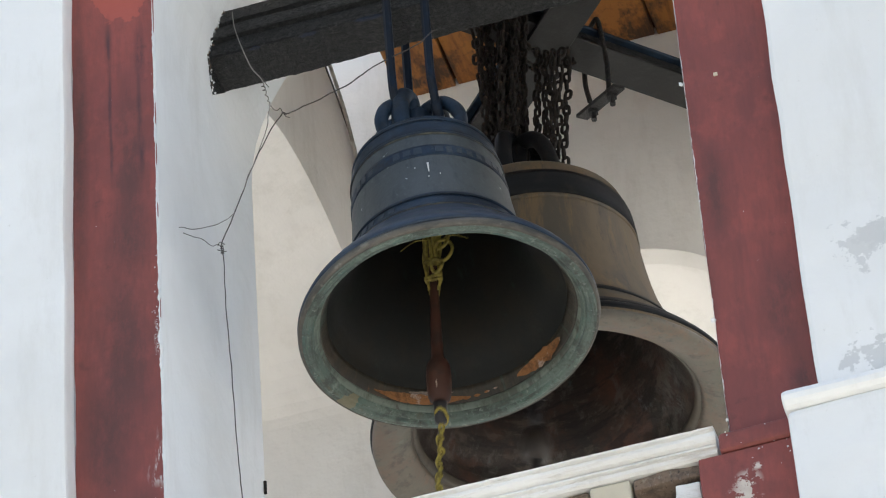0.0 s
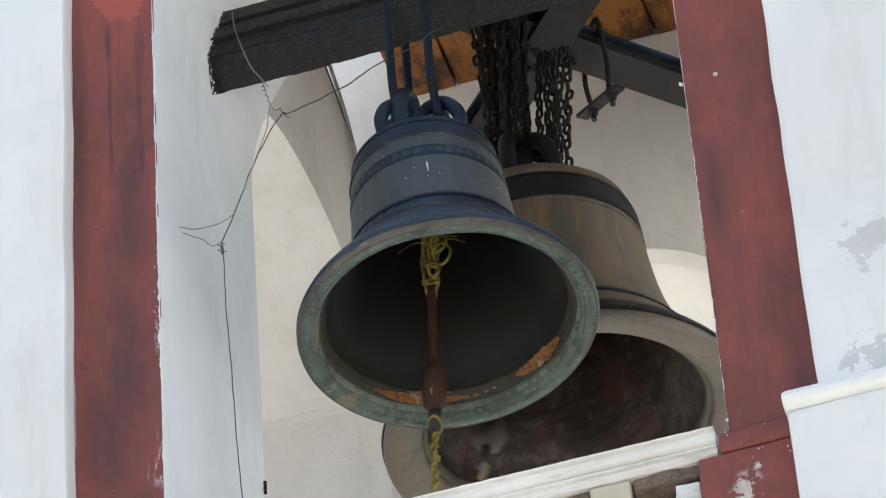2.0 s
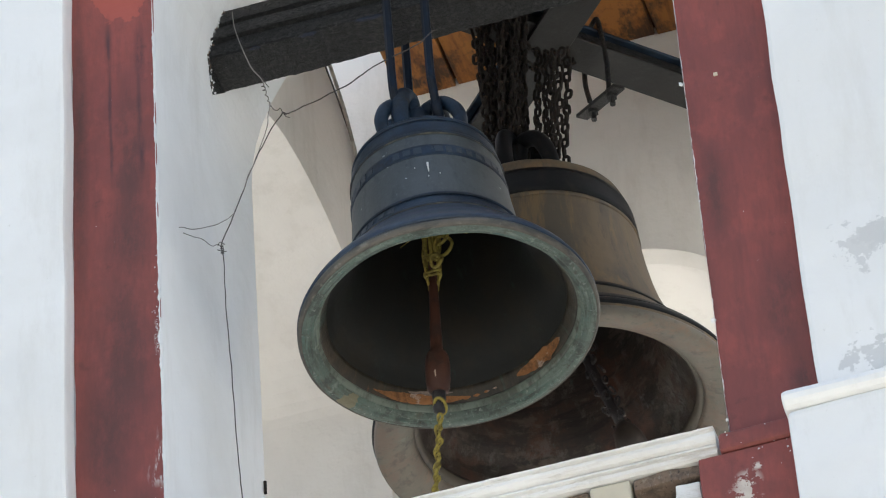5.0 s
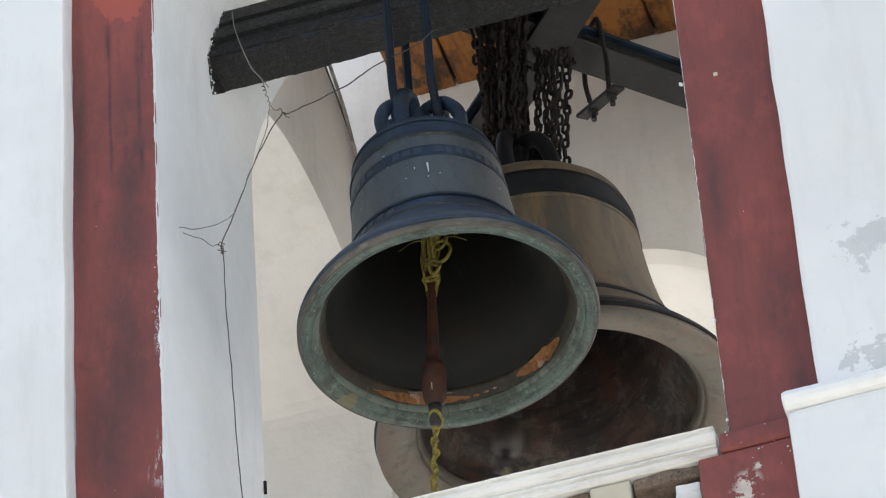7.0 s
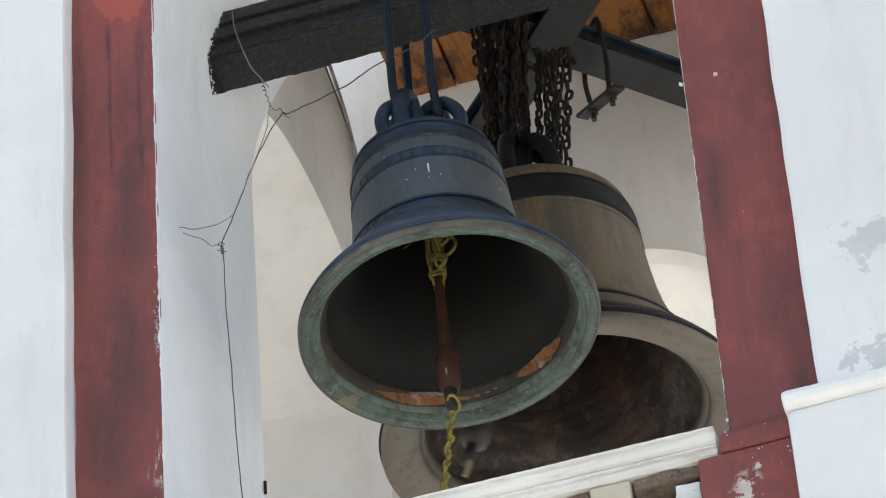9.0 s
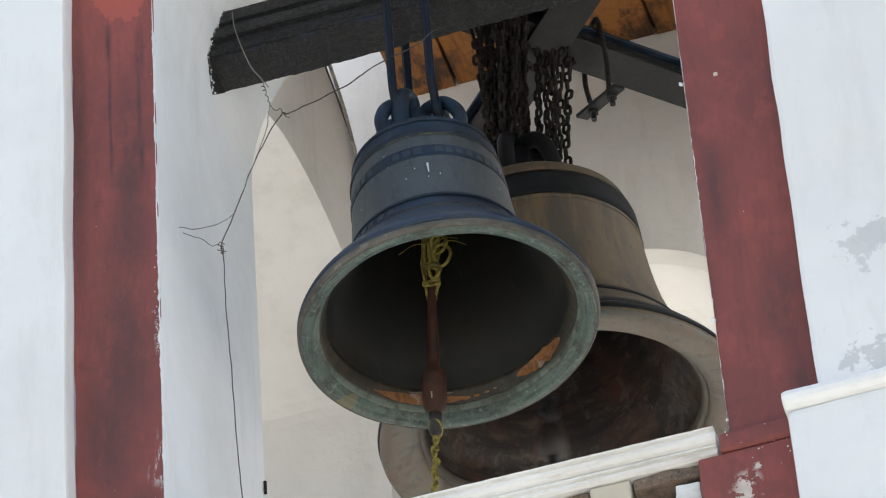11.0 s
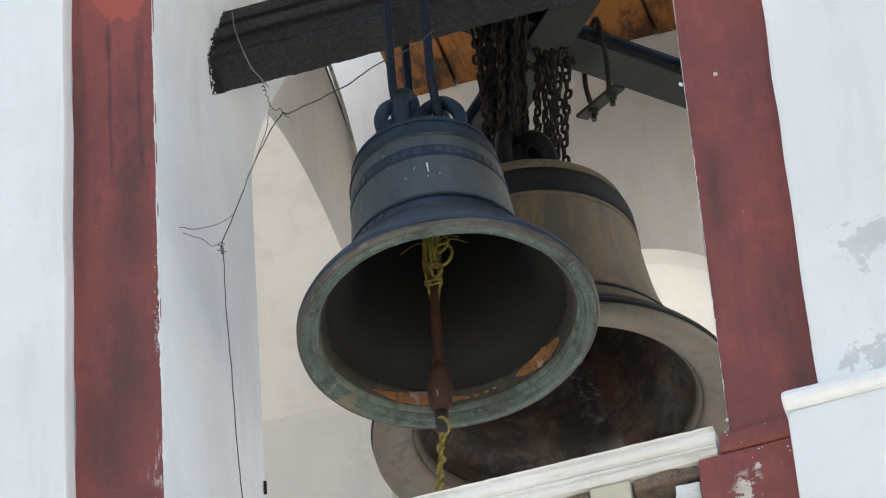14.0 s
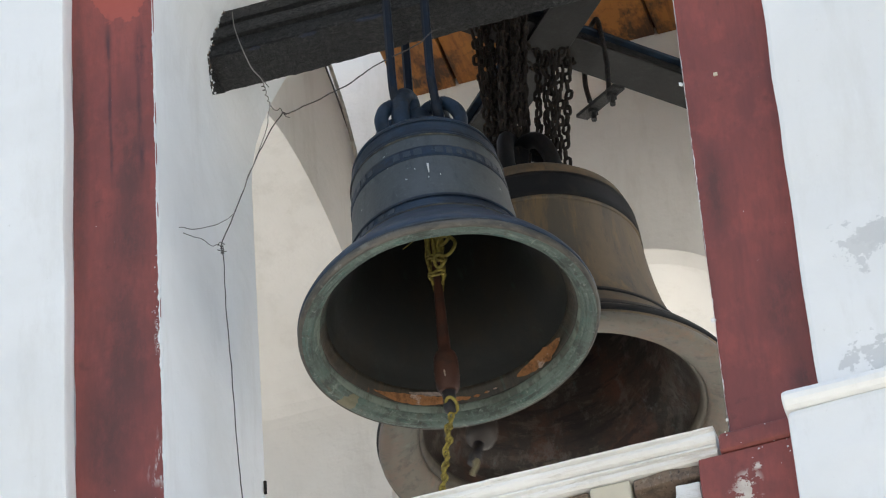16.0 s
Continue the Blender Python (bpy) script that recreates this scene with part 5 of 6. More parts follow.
wire("down_wire", kinked([(-0.5316, 0.4, 10.5025), (-0.5406, 0.4, 10.4858), (-0.5546, 0.4, 10.4687), (-0.5725, 0.4, 10.4398), (-0.5887, 0.4, 10.4062), (-0.6048, 0.4, 10.3769), (-0.6175, 0.4, 10.3488), (-0.6285, 0.4, 10.3202), (-0.6429, 0.4, 10.2885), (-0.6541, 0.4, 10.2495), (-0.6668, 0.4, 10.2174), (-0.6813, 0.4, 10.1798), (-0.6958, 0.4, 10.1401), (-0.7117, 0.4, 10.1053), (-0.7224, 0.4, 10.0794), (-0.7262, 0.4, 10.0639), (-0.7238, 0.4, 10.0339), (-0.7212, 0.4, 10.0082), (-0.7209, 0.4, 9.9666), (-0.7201, 0.4, 9.8841), (-0.7193, 0.4, 9.8022), (-0.7154, 0.4, 9.7201), (-0.7105, 0.4, 9.6184), (-0.7098, 0.4, 9.5388), (-0.7065, 0.4, 9.4396), (-0.7024, 0.4, 9.3218), (-0.6986, 0.4, 9.2439), (-0.6958, 0.4, 9.1858), (-0.6927, 0.4, 9.1375)], 0.0011, 8), 0.0017, WIRE, "thin dark wire running down beside the jamb")
wire("tie_wire", [(-0.6866, 0.4, 10.1688), (-0.6941, 0.37, 10.1269), (-0.7029, 0.34, 10.0919), (-0.7099, 0.31, 10.0584), (-0.7248, 0.27, 10.0212), (-0.7362, 0.235, 9.9893), (-0.749, 0.205, 9.9661), (-0.76, 0.18, 9.9548), (-0.768, 0.1613, 9.9427)], 0.0010, WIRE, "fine wire tied to a nail in the jamb")
wire("tie_wire", [(-0.7263, 0.4, 10.0597), (-0.7343, 0.385, 10.0561), (-0.7411, 0.37, 10.0395), (-0.7442, 0.34, 10.0238), (-0.7456, 0.31, 10.0116), (-0.7486, 0.28, 9.9958), (-0.7548, 0.25, 9.9768), (-0.7578, 0.22, 9.9588), (-0.768, 0.195, 9.9501)], 0.0010, WIRE, "fine wire tied to a nail in the jamb")
# twisted turns where the wires are tied
for p, q, turns, r in [((-0.5902, 0.4, 10.6455), (-0.5801, 0.4, 10.5978), 3, 0.0045), ((-0.5801, 0.4, 10.5978), (-0.5685, 0.4, 10.5477), 2, 0.0030), ((-0.7262, 0.4, 10.0640), (-0.7238, 0.4, 10.0300), 4, 0.0042), ((-0.5316, 0.4, 10.503), (-0.5225, 0.4, 10.491), 2, 0.0030)]:
    tagged(part("wire_twist", tube(coil(p, q, turns, r), 0.0014, 5), WIRE, None, "twisted end of grey wire", True), "", "wire")
for pts in ([(-0.586, 0.4, 10.655), (-0.577, 0.4, 10.630), (-0.568, 0.4, 10.612)], [(-0.528, 0.4, 10.495), (-0.521, 0.4, 10.482), (-0.511, 0.4, 10.476)], [(-0.737, 0.4, 10.064), (-0.728, 0.395, 10.071), (-0.717, 0.4, 10.063)], [(-0.738, 0.4, 10.050), (-0.726, 0.395, 10.038), (-0.712, 0.4, 10.036)]):
    wire("wire_end", pts, 0.0012, WIRE, "loose curled end of grey wire")
wire("cable", [(-0.7871, 1.7, 12.0512), (-0.7952, 1.8, 12.0423), (-0.7903, 1.88, 11.9974), (-0.7901, 1.97, 11.9625), (-0.7879, 2.03, 11.9254), (-0.7887, 2.08, 11.8805), (-0.7953, 2.1, 11.7613)], 0.0030, CABLE_DARK, "dark electric cable fixed along the plaster wall", "cable")
wire("cable", [(-0.7781, 1.74, 12.0558), (-0.7761, 1.8, 12.0199), (-0.7766, 1.88, 11.9846), (-0.7818, 1.97, 11.9567), (-0.7854, 2.03, 11.9216), (-0.7881, 2.08, 11.8774), (-0.7966, 2.1, 11.7588)], 0.0070, CABLE, "dusty tan cable fixed along the plaster wall", "cable")


def bell_pose(t, rows):
    """The painted bell's pose at t, from rows of (seconds, turn about x, turn about y)."""
    at = [r[0] for r in rows]
    rx, ry = (float(np.interp(t, at, [r[n] for r in rows])) for n in (1, 2))
    return pose(*BELL_PIVOT, rx, ry) @ pose(*BELL_PIVOT).inverted() @ BELL_AT


def motions():
    """The clapper of the painted bell, its rope, and the swaying bronze bell with its clapper and chains."""
    # the painted bell trembles on its straps, turning about the beam
    trembles = [
        (0, -0.033, -0.060),
        (0.1, 0.097, -0.059),
        (0.2, 0.188, -0.052),
        (0.3, 0.223, -0.039),
        (0.4, 0.197, -0.022),
        (0.5, 0.122, -0.006),
        (0.6, 0.004, 0.013),
        (0.7, -0.143, 0.032),
        (0.8, -0.282, 0.043),
        (0.9, -0.380, 0.043),
        (1, -0.411, 0.029),
        (1.1, -0.357, 0.008),
        (1.2, -0.226, -0.008),
        (1.3, -0.053, -0.014),
        (1.4, 0.115, -0.009),
        (1.5, 0.235, 0.007),
        (1.6, 0.277, 0.025),
        (1.7, 0.241, 0.039),
        (1.8, 0.137, 0.046),
        (1.9, -0.008, 0.044),
        (2, -0.154, 0.036),
        (2.1, -0.287, 0.021),
        (2.2, -0.390, 0.001),
        (2.3, -0.433, -0.018),
        (2.4, -0.404, -0.033),
        (2.5, -0.303, -0.039),
        (2.6, -0.155, -0.031),
        (2.7, -0.002, -0.008),
        (2.8, 0.113, 0.021),
        (2.9, 0.161, 0.050),
        (3, 0.125, 0.069),
        (3.1, 0.034, 0.071),
        (3.2, -0.070, 0.055),
        (3.3, -0.165, 0.029),
        (3.4, -0.230, -0.001),
        (3.5, -0.253, -0.024),
        (3.6, -0.227, -0.028),
        (3.7, -0.150, -0.011),
        (3.8, -0.042, 0.019),
        (3.9, 0.072, 0.052),
        (4, 0.164, 0.077),
        (4.1, 0.216, 0.075),
        (4.2, 0.209, 0.072),
        (4.3, 0.149, 0.063),
        (4.4, 0.052, 0.047),
        (4.5, -0.056, 0.024),
        (4.6, -0.153, 0.013),
        (4.7, -0.210, -0.001),
        (4.8, -0.215, -0.015),
        (4.9, -0.168, -0.024),
        (5, -0.081, -0.027),
        (5.1, 0.022, -0.023),
        (5.2, 0.117, -0.014),
        (5.3, 0.181, -0.001),
        (5.4, 0.199, 0.011),
        (5.5, 0.168, 0.020),
        (5.6, 0.098, 0.023),
        (5.7, 0.007, 0.021),
        (5.8, -0.083, 0.014),
        (5.9, -0.149, 0.003),
        (6, -0.177, -0.008),
        (6.1, -0.183, -0.028),
        (6.2, -0.151, -0.044),
        (6.3, -0.096, -0.054),
        (6.4, -0.036, -0.060),
        (6.5, 0.008, -0.064),
        (6.6, 0.051, -0.048),
        (6.7, 0.066, -0.025),
        (6.8, 0.049, -0.004),
        (6.9, 0.004, 0.011),
        (7, -0.060, 0.013),
        (7.1, -0.118, 0.005),
        (7.2, -0.145, -0.004),
        (7.3, -0.140, -0.012),
        (7.4, -0.104, -0.017),
        (7.5, -0.051, -0.018),
        (7.6, 0.018, -0.015),
        (7.7, 0.097, -0.013),
        (7.8, 0.162, -0.010),
        (7.9, 0.198, -0.008),
        (8, 0.193, -0.007),
        (8.1, 0.153, -0.000),
        (8.2, 0.096, 0.014),
        (8.3, 0.036, 0.030),
        (8.4, -0.009, 0.042),
        (8.5, -0.029, 0.045),
        (8.6, -0.017, 0.035),
        (8.7, 0.020, 0.016),
        (8.8, 0.072, -0.004),
        (8.9, 0.123, -0.020),
        (9, 0.158, -0.024),
        (9.1, 0.152, -0.015),
        (9.2, 0.129, -0.009),
        (9.3, 0.092, -0.005),
        (9.4, 0.045, -0.003),
        (9.5, -0.004, -0.001),
        (9.6, -0.026, -0.004),
        (9.7, -0.040, -0.006),
        (9.8, -0.042, -0.006),
        (9.9, -0.034, -0.004),
        (10, -0.020, -0.001),
        (10.1, -0.003, 0.003),
        (10.2, 0.011, 0.005),
        (10.3, 0.020, 0.007),
        (10.4, 0.022, 0.006),
        (10.5, 0.018, 0.003),
        (10.6, 0.012, -0.001),
        (10.7, 0.005, -0.004),
        (10.8, -0.001, -0.007),
        (10.9, -0.003, -0.008),
        (11, -0.003, -0.006),
        (11.1, 0.007, -0.005),
        (11.2, 0.016, -0.002),
        (11.3, 0.023, -0.000),
        (11.4, 0.027, 0.001),
        (11.5, 0.030, -0.001),
        (11.6, 0.016, -0.005),
        (11.7, -0.008, -0.015),
        (11.8, -0.032, -0.026),
        (11.9, -0.047, -0.035),
        (12, -0.045, -0.041),
        (12.1, -0.013, -0.041),
        (12.2, 0.045, -0.039),
        (12.3, 0.106, -0.034),
        (12.4, 0.150, -0.029),
        (12.5, 0.158, -0.024),
        (12.6, 0.128, -0.012),
        (12.7, 0.077, 0.008),
        (12.8, 0.023, 0.029),
        (12.9, -0.017, 0.043),
        (13, -0.029, 0.045),
        (13.1, -0.007, 0.032),
        (13.2, 0.036, 0.012),
        (13.3, 0.088, -0.008),
        (13.4, 0.134, -0.022),
        (13.5, 0.158, -0.024),
        (13.6, 0.150, -0.009),
        (13.7, 0.114, 0.015),
        (13.8, 0.060, 0.041),
        (13.9, 0.004, 0.060),
        (14, -0.037, 0.066),
        (14.1, -0.060, 0.053),
        (14.2, -0.069, 0.026),
        (14.3, -0.060, -0.004),
        (14.4, -0.035, -0.028),
        (14.5, 0.001, -0.039),
        (14.6, 0.026, -0.033),
        (14.7, 0.026, -0.017),
        (14.8, 0.005, 0.003),
        (14.9, -0.030, 0.021),
        (15, -0.068, 0.032),
        (15.1, -0.085, 0.029),
        (15.2, -0.077, 0.014),
        (15.3, -0.052, -0.008),
        (15.4, -0.022, -0.030),
        (15.5, 0.000, -0.044),
        (15.6, 0.017, -0.047),
        (15.7, 0.042, -0.041),
        (15.8, 0.072, -0.030),
        (15.9, 0.100, -0.017),
        (16, 0.122, -0.006),
    ]
    walk(bell, [(t, bell_pose(t, trembles)) for t, _, _ in trembles])
    # turn of the clapper in the bell, then the lean of the rope that hangs from its tip
    strikes = [
        (0, 15.31, 8.66, 24.86, 14.46),
        (0.1, 21.79, 11.45, 15.34, 9.96),
        (0.2, 18.55, 11.03, 20.50, 10.72),
        (0.3, 16.48, 10.68, 23.81, 11.40),
        (0.4, 11.34, 9.35, 31.20, 13.80),
        (0.5, 9.18, 9.14, 34.13, 14.27),
        (0.6, 12.33, 9.43, 30.39, 13.73),
        (0.7, 18.79, 11.95, 21.51, 9.51),
        (0.8, 22.80, 13.77, 15.67, 6.75),
        (0.9, 19.25, 12.12, 21.58, 9.27),
        (1, 13.26, 9.76, 30.54, 13.24),
        (1.1, 11.11, 8.50, 32.29, 15.36),
        (1.2, 13.96, 10.11, 27.58, 12.58),
        (1.3, 20.88, 13.14, 16.13, 7.67),
        (1.4, 20.30, 10.15, 15.86, 12.18),
        (1.5, 15.69, 6.58, 21.49, 17.86),
        (1.6, 10.69, 4.21, 28.87, 21.88),
        (1.7, 9.90, 5.69, 30.93, 19.62),
        (1.8, 15.44, 9.78, 24.46, 12.71),
        (1.9, 22.80, 15.29, 12.46, 4.24),
        (2, 19.80, 11.26, 19.45, 10.09),
        (2.1, 16.81, 7.79, 24.62, 16.22),
        (2.2, 13.19, 4.90, 29.92, 21.55),
        (2.3, 13.07, 4.84, 30.78, 22.18),
        (2.4, 20.63, 9.39, 21.75, 15.11),
        (2.5, 22.77, 13.18, 19.61, 9.62),
        (2.6, 21.09, 12.82, 20.82, 9.79),
        (2.7, 15.97, 10.84, 27.07, 12.65),
        (2.8, 10.57, 8.99, 33.03, 15.42),
        (2.9, 11.37, 9.10, 30.89, 14.76),
        (3, 18.18, 11.16, 19.86, 10.76),
        (3.1, 22.37, 13.12, 13.81, 7.92),
        (3.2, 19.12, 11.35, 19.20, 10.78),
        (3.3, 13.87, 9.02, 27.24, 14.87),
        (3.4, 11.14, 7.71, 31.15, 17.31),
        (3.5, 12.55, 8.02, 29.63, 16.93),
        (3.6, 17.38, 10.13, 22.12, 12.89),
        (3.7, 20.34, 11.74, 16.80, 9.94),
        (3.8, 13.59, 8.99, 26.04, 14.12),
        (3.9, 9.89, 7.46, 30.28, 16.39),
        (4, 9.52, 7.60, 30.09, 15.78),
        (4.1, 12.91, 9.54, 25.57, 12.60),
        (4.2, 21.22, 14.28, 12.99, 5.40),
        (4.35, 15.75, 10.45, 21.51, 11.35),
        (4.5, 8.21, 5.58, 31.69, 19.69),
        (4.65, 13.74, 8.33, 24.57, 15.14),
        (4.8, 20.26, 12.21, 14.94, 9.06),
        (4.95, 13.66, 9.13, 24.95, 14.23),
        (5.1, 8.17, 6.06, 32.11, 19.62),
        (5.25, 15.11, 9.76, 23.04, 13.50),
        (5.4, 20.77, 13.41, 14.58, 7.92),
        (5.55, 11.98, 9.25, 27.75, 14.80),
        (5.67, 8.16, 7.18, 32.61, 18.50),
        (5.8, 13.01, 9.72, 26.48, 14.29),
        (5.97, 21.48, 13.96, 13.89, 7.69),
        (6.12, 13.89, 10.83, 25.48, 12.83),
        (6.3, 7.73, 8.83, 33.74, 16.56),
        (6.4, 14.02, 11.03, 25.48, 12.83),
        (6.5, 18.32, 12.17, 19.12, 11.01),
        (6.6, 17.45, 10.29, 20.06, 13.44),
        (6.7, 11.15, 6.42, 28.48, 19.37),
        (6.8, 8.14, 4.74, 31.87, 21.62),
        (6.9, 11.48, 7.08, 27.69, 17.19),
        (7, 16.16, 10.09, 20.80, 11.62),
        (7.1, 19.29, 11.35, 15.60, 9.28),
        (7.2, 16.44, 9.60, 19.51, 11.68),
        (7.3, 9.26, 5.73, 29.23, 17.83),
        (7.4, 5.58, 3.51, 33.21, 21.17),
        (7.5, 10.47, 6.64, 26.96, 15.56),
        (7.6, 17.06, 10.57, 18.27, 9.68),
        (7.7, 19.80, 11.50, 15.02, 8.83),
        (7.8, 15.88, 9.00, 21.94, 13.35),
        (7.9, 10.53, 5.41, 29.92, 19.98),
        (8, 8.96, 3.98, 32.31, 22.86),
        (8.1, 14.93, 7.65, 25.07, 16.39),
        (8.2, 21.41, 11.68, 15.52, 9.51),
        (8.3, 18.67, 11.69, 19.75, 9.15),
        (8.4, 12.81, 10.17, 28.44, 11.30),
        (8.5, 8.09, 8.43, 34.58, 13.93),
        (8.6, 7.71, 7.88, 34.90, 15.18),
        (8.7, 14.86, 9.06, 25.31, 13.30),
        (8.8, 21.79, 10.37, 14.78, 11.29),
        (8.9, 15.81, 6.84, 23.50, 17.35),
        (9, 9.78, 4.25, 31.22, 22.12),
        (9.1, 8.55, 4.50, 32.88, 21.82),
        (9.2, 10.84, 6.30, 30.46, 18.89),
        (9.35, 21.49, 11.81, 15.43, 9.73),
        (9.5, 15.22, 9.06, 24.95, 14.23),
        (9.62, 9.63, 5.39, 32.11, 20.41),
        (9.77, 16.68, 9.49, 23.04, 13.50),
        (9.92, 22.45, 12.73, 14.42, 8.38),
        (10.05, 14.99, 8.59, 25.67, 15.04),
        (10.2, 9.81, 5.04, 32.20, 20.98),
        (10.35, 17.10, 9.22, 22.85, 13.95),
        (10.5, 22.76, 12.74, 14.42, 8.38),
        (10.62, 14.57, 8.70, 26.73, 14.93),
        (10.75, 10.14, 5.71, 32.32, 19.98),
        (10.9, 17.97, 9.74, 22.03, 13.12),
        (11.05, 22.19, 12.46, 15.76, 8.82),
        (11.18, 14.49, 7.95, 27.18, 16.18),
        (11.3, 10.86, 5.37, 31.69, 20.49),
        (11.4, 12.03, 6.36, 30.46, 18.89),
        (11.5, 15.83, 8.49, 25.57, 15.27),
        (11.6, 19.48, 10.13, 18.76, 11.92),
        (11.7, 18.07, 9.83, 19.42, 11.90),
        (11.8, 11.13, 6.79, 27.99, 16.51),
        (11.9, 6.92, 5.14, 32.10, 18.81),
        (12, 9.54, 6.89, 27.57, 15.27),
        (12.1, 16.12, 10.05, 19.29, 10.55),
        (12.2, 18.73, 10.45, 16.62, 10.40),
        (12.3, 15.62, 8.17, 22.56, 14.63),
        (12.4, 10.98, 5.34, 29.92, 19.98),
        (12.5, 9.98, 4.46, 32.06, 21.97),
        (12.6, 15.82, 8.47, 24.57, 15.14),
        (12.7, 22.80, 12.77, 13.73, 8.15),
        (12.8, 19.07, 11.10, 19.29, 10.55),
        (12.9, 14.31, 8.86, 26.04, 14.12),
        (13, 10.20, 7.06, 31.25, 17.08),
        (13.1, 9.34, 6.66, 32.16, 17.76),
        (13.2, 15.74, 9.68, 23.40, 12.57),
        (13.3, 22.39, 12.79, 13.10, 7.69),
        (13.4, 17.23, 9.24, 20.79, 13.18),
        (13.5, 12.19, 6.23, 27.67, 18.24),
        (13.6, 9.29, 5.24, 31.90, 20.06),
        (13.7, 9.76, 5.92, 32.00, 19.03),
        (13.8, 16.48, 9.35, 23.72, 13.22),
        (13.9, 22.80, 12.89, 13.89, 7.69),
        (14, 20.75, 9.86, 18.57, 12.38),
        (14.1, 15.48, 6.49, 25.40, 17.84),
        (14.2, 11.38, 5.64, 30.25, 19.33),
        (14.3, 11.38, 6.70, 29.80, 17.54),
        (14.4, 16.97, 10.03, 21.34, 11.81),
        (14.5, 22.23, 13.12, 12.53, 7.00),
        (14.6, 15.37, 8.27, 22.66, 14.41),
        (14.7, 10.09, 4.80, 29.46, 20.05),
        (14.8, 9.71, 4.49, 29.70, 20.41),
        (14.9, 13.99, 6.55, 23.84, 16.70),
        (15, 22.79, 11.93, 10.48, 8.08),
        (15.1, 18.41, 10.86, 18.11, 10.14),
        (15.2, 12.34, 8.68, 27.93, 14.34),
        (15.3, 9.88, 7.87, 31.95, 16.31),
        (15.4, 12.86, 9.41, 28.90, 14.20),
        (15.5, 18.14, 11.57, 22.21, 11.07),
        (15.6, 20.39, 10.66, 18.57, 12.38),
        (15.7, 18.92, 8.05, 20.46, 16.43),
        (15.8, 13.10, 4.99, 28.16, 21.58),
        (15.9, 10.04, 3.45, 31.60, 24.08),
        (16, 10.46, 4.85, 31.33, 21.91),
    ]
    walk(clapper, [(t, pose(0, 0, 0.5, rx, ry)) for t, rx, ry, _, _ in strikes])
    walk(rope, [(t, Matrix.Translation(bell_pose(t, trembles) @ pose(0, 0, 0.5, rx, ry) @ Vector((0, 0, -0.694))) @ pose(0, 0, 0, ax, ay)) for t, rx, ry, ax, ay in strikes])
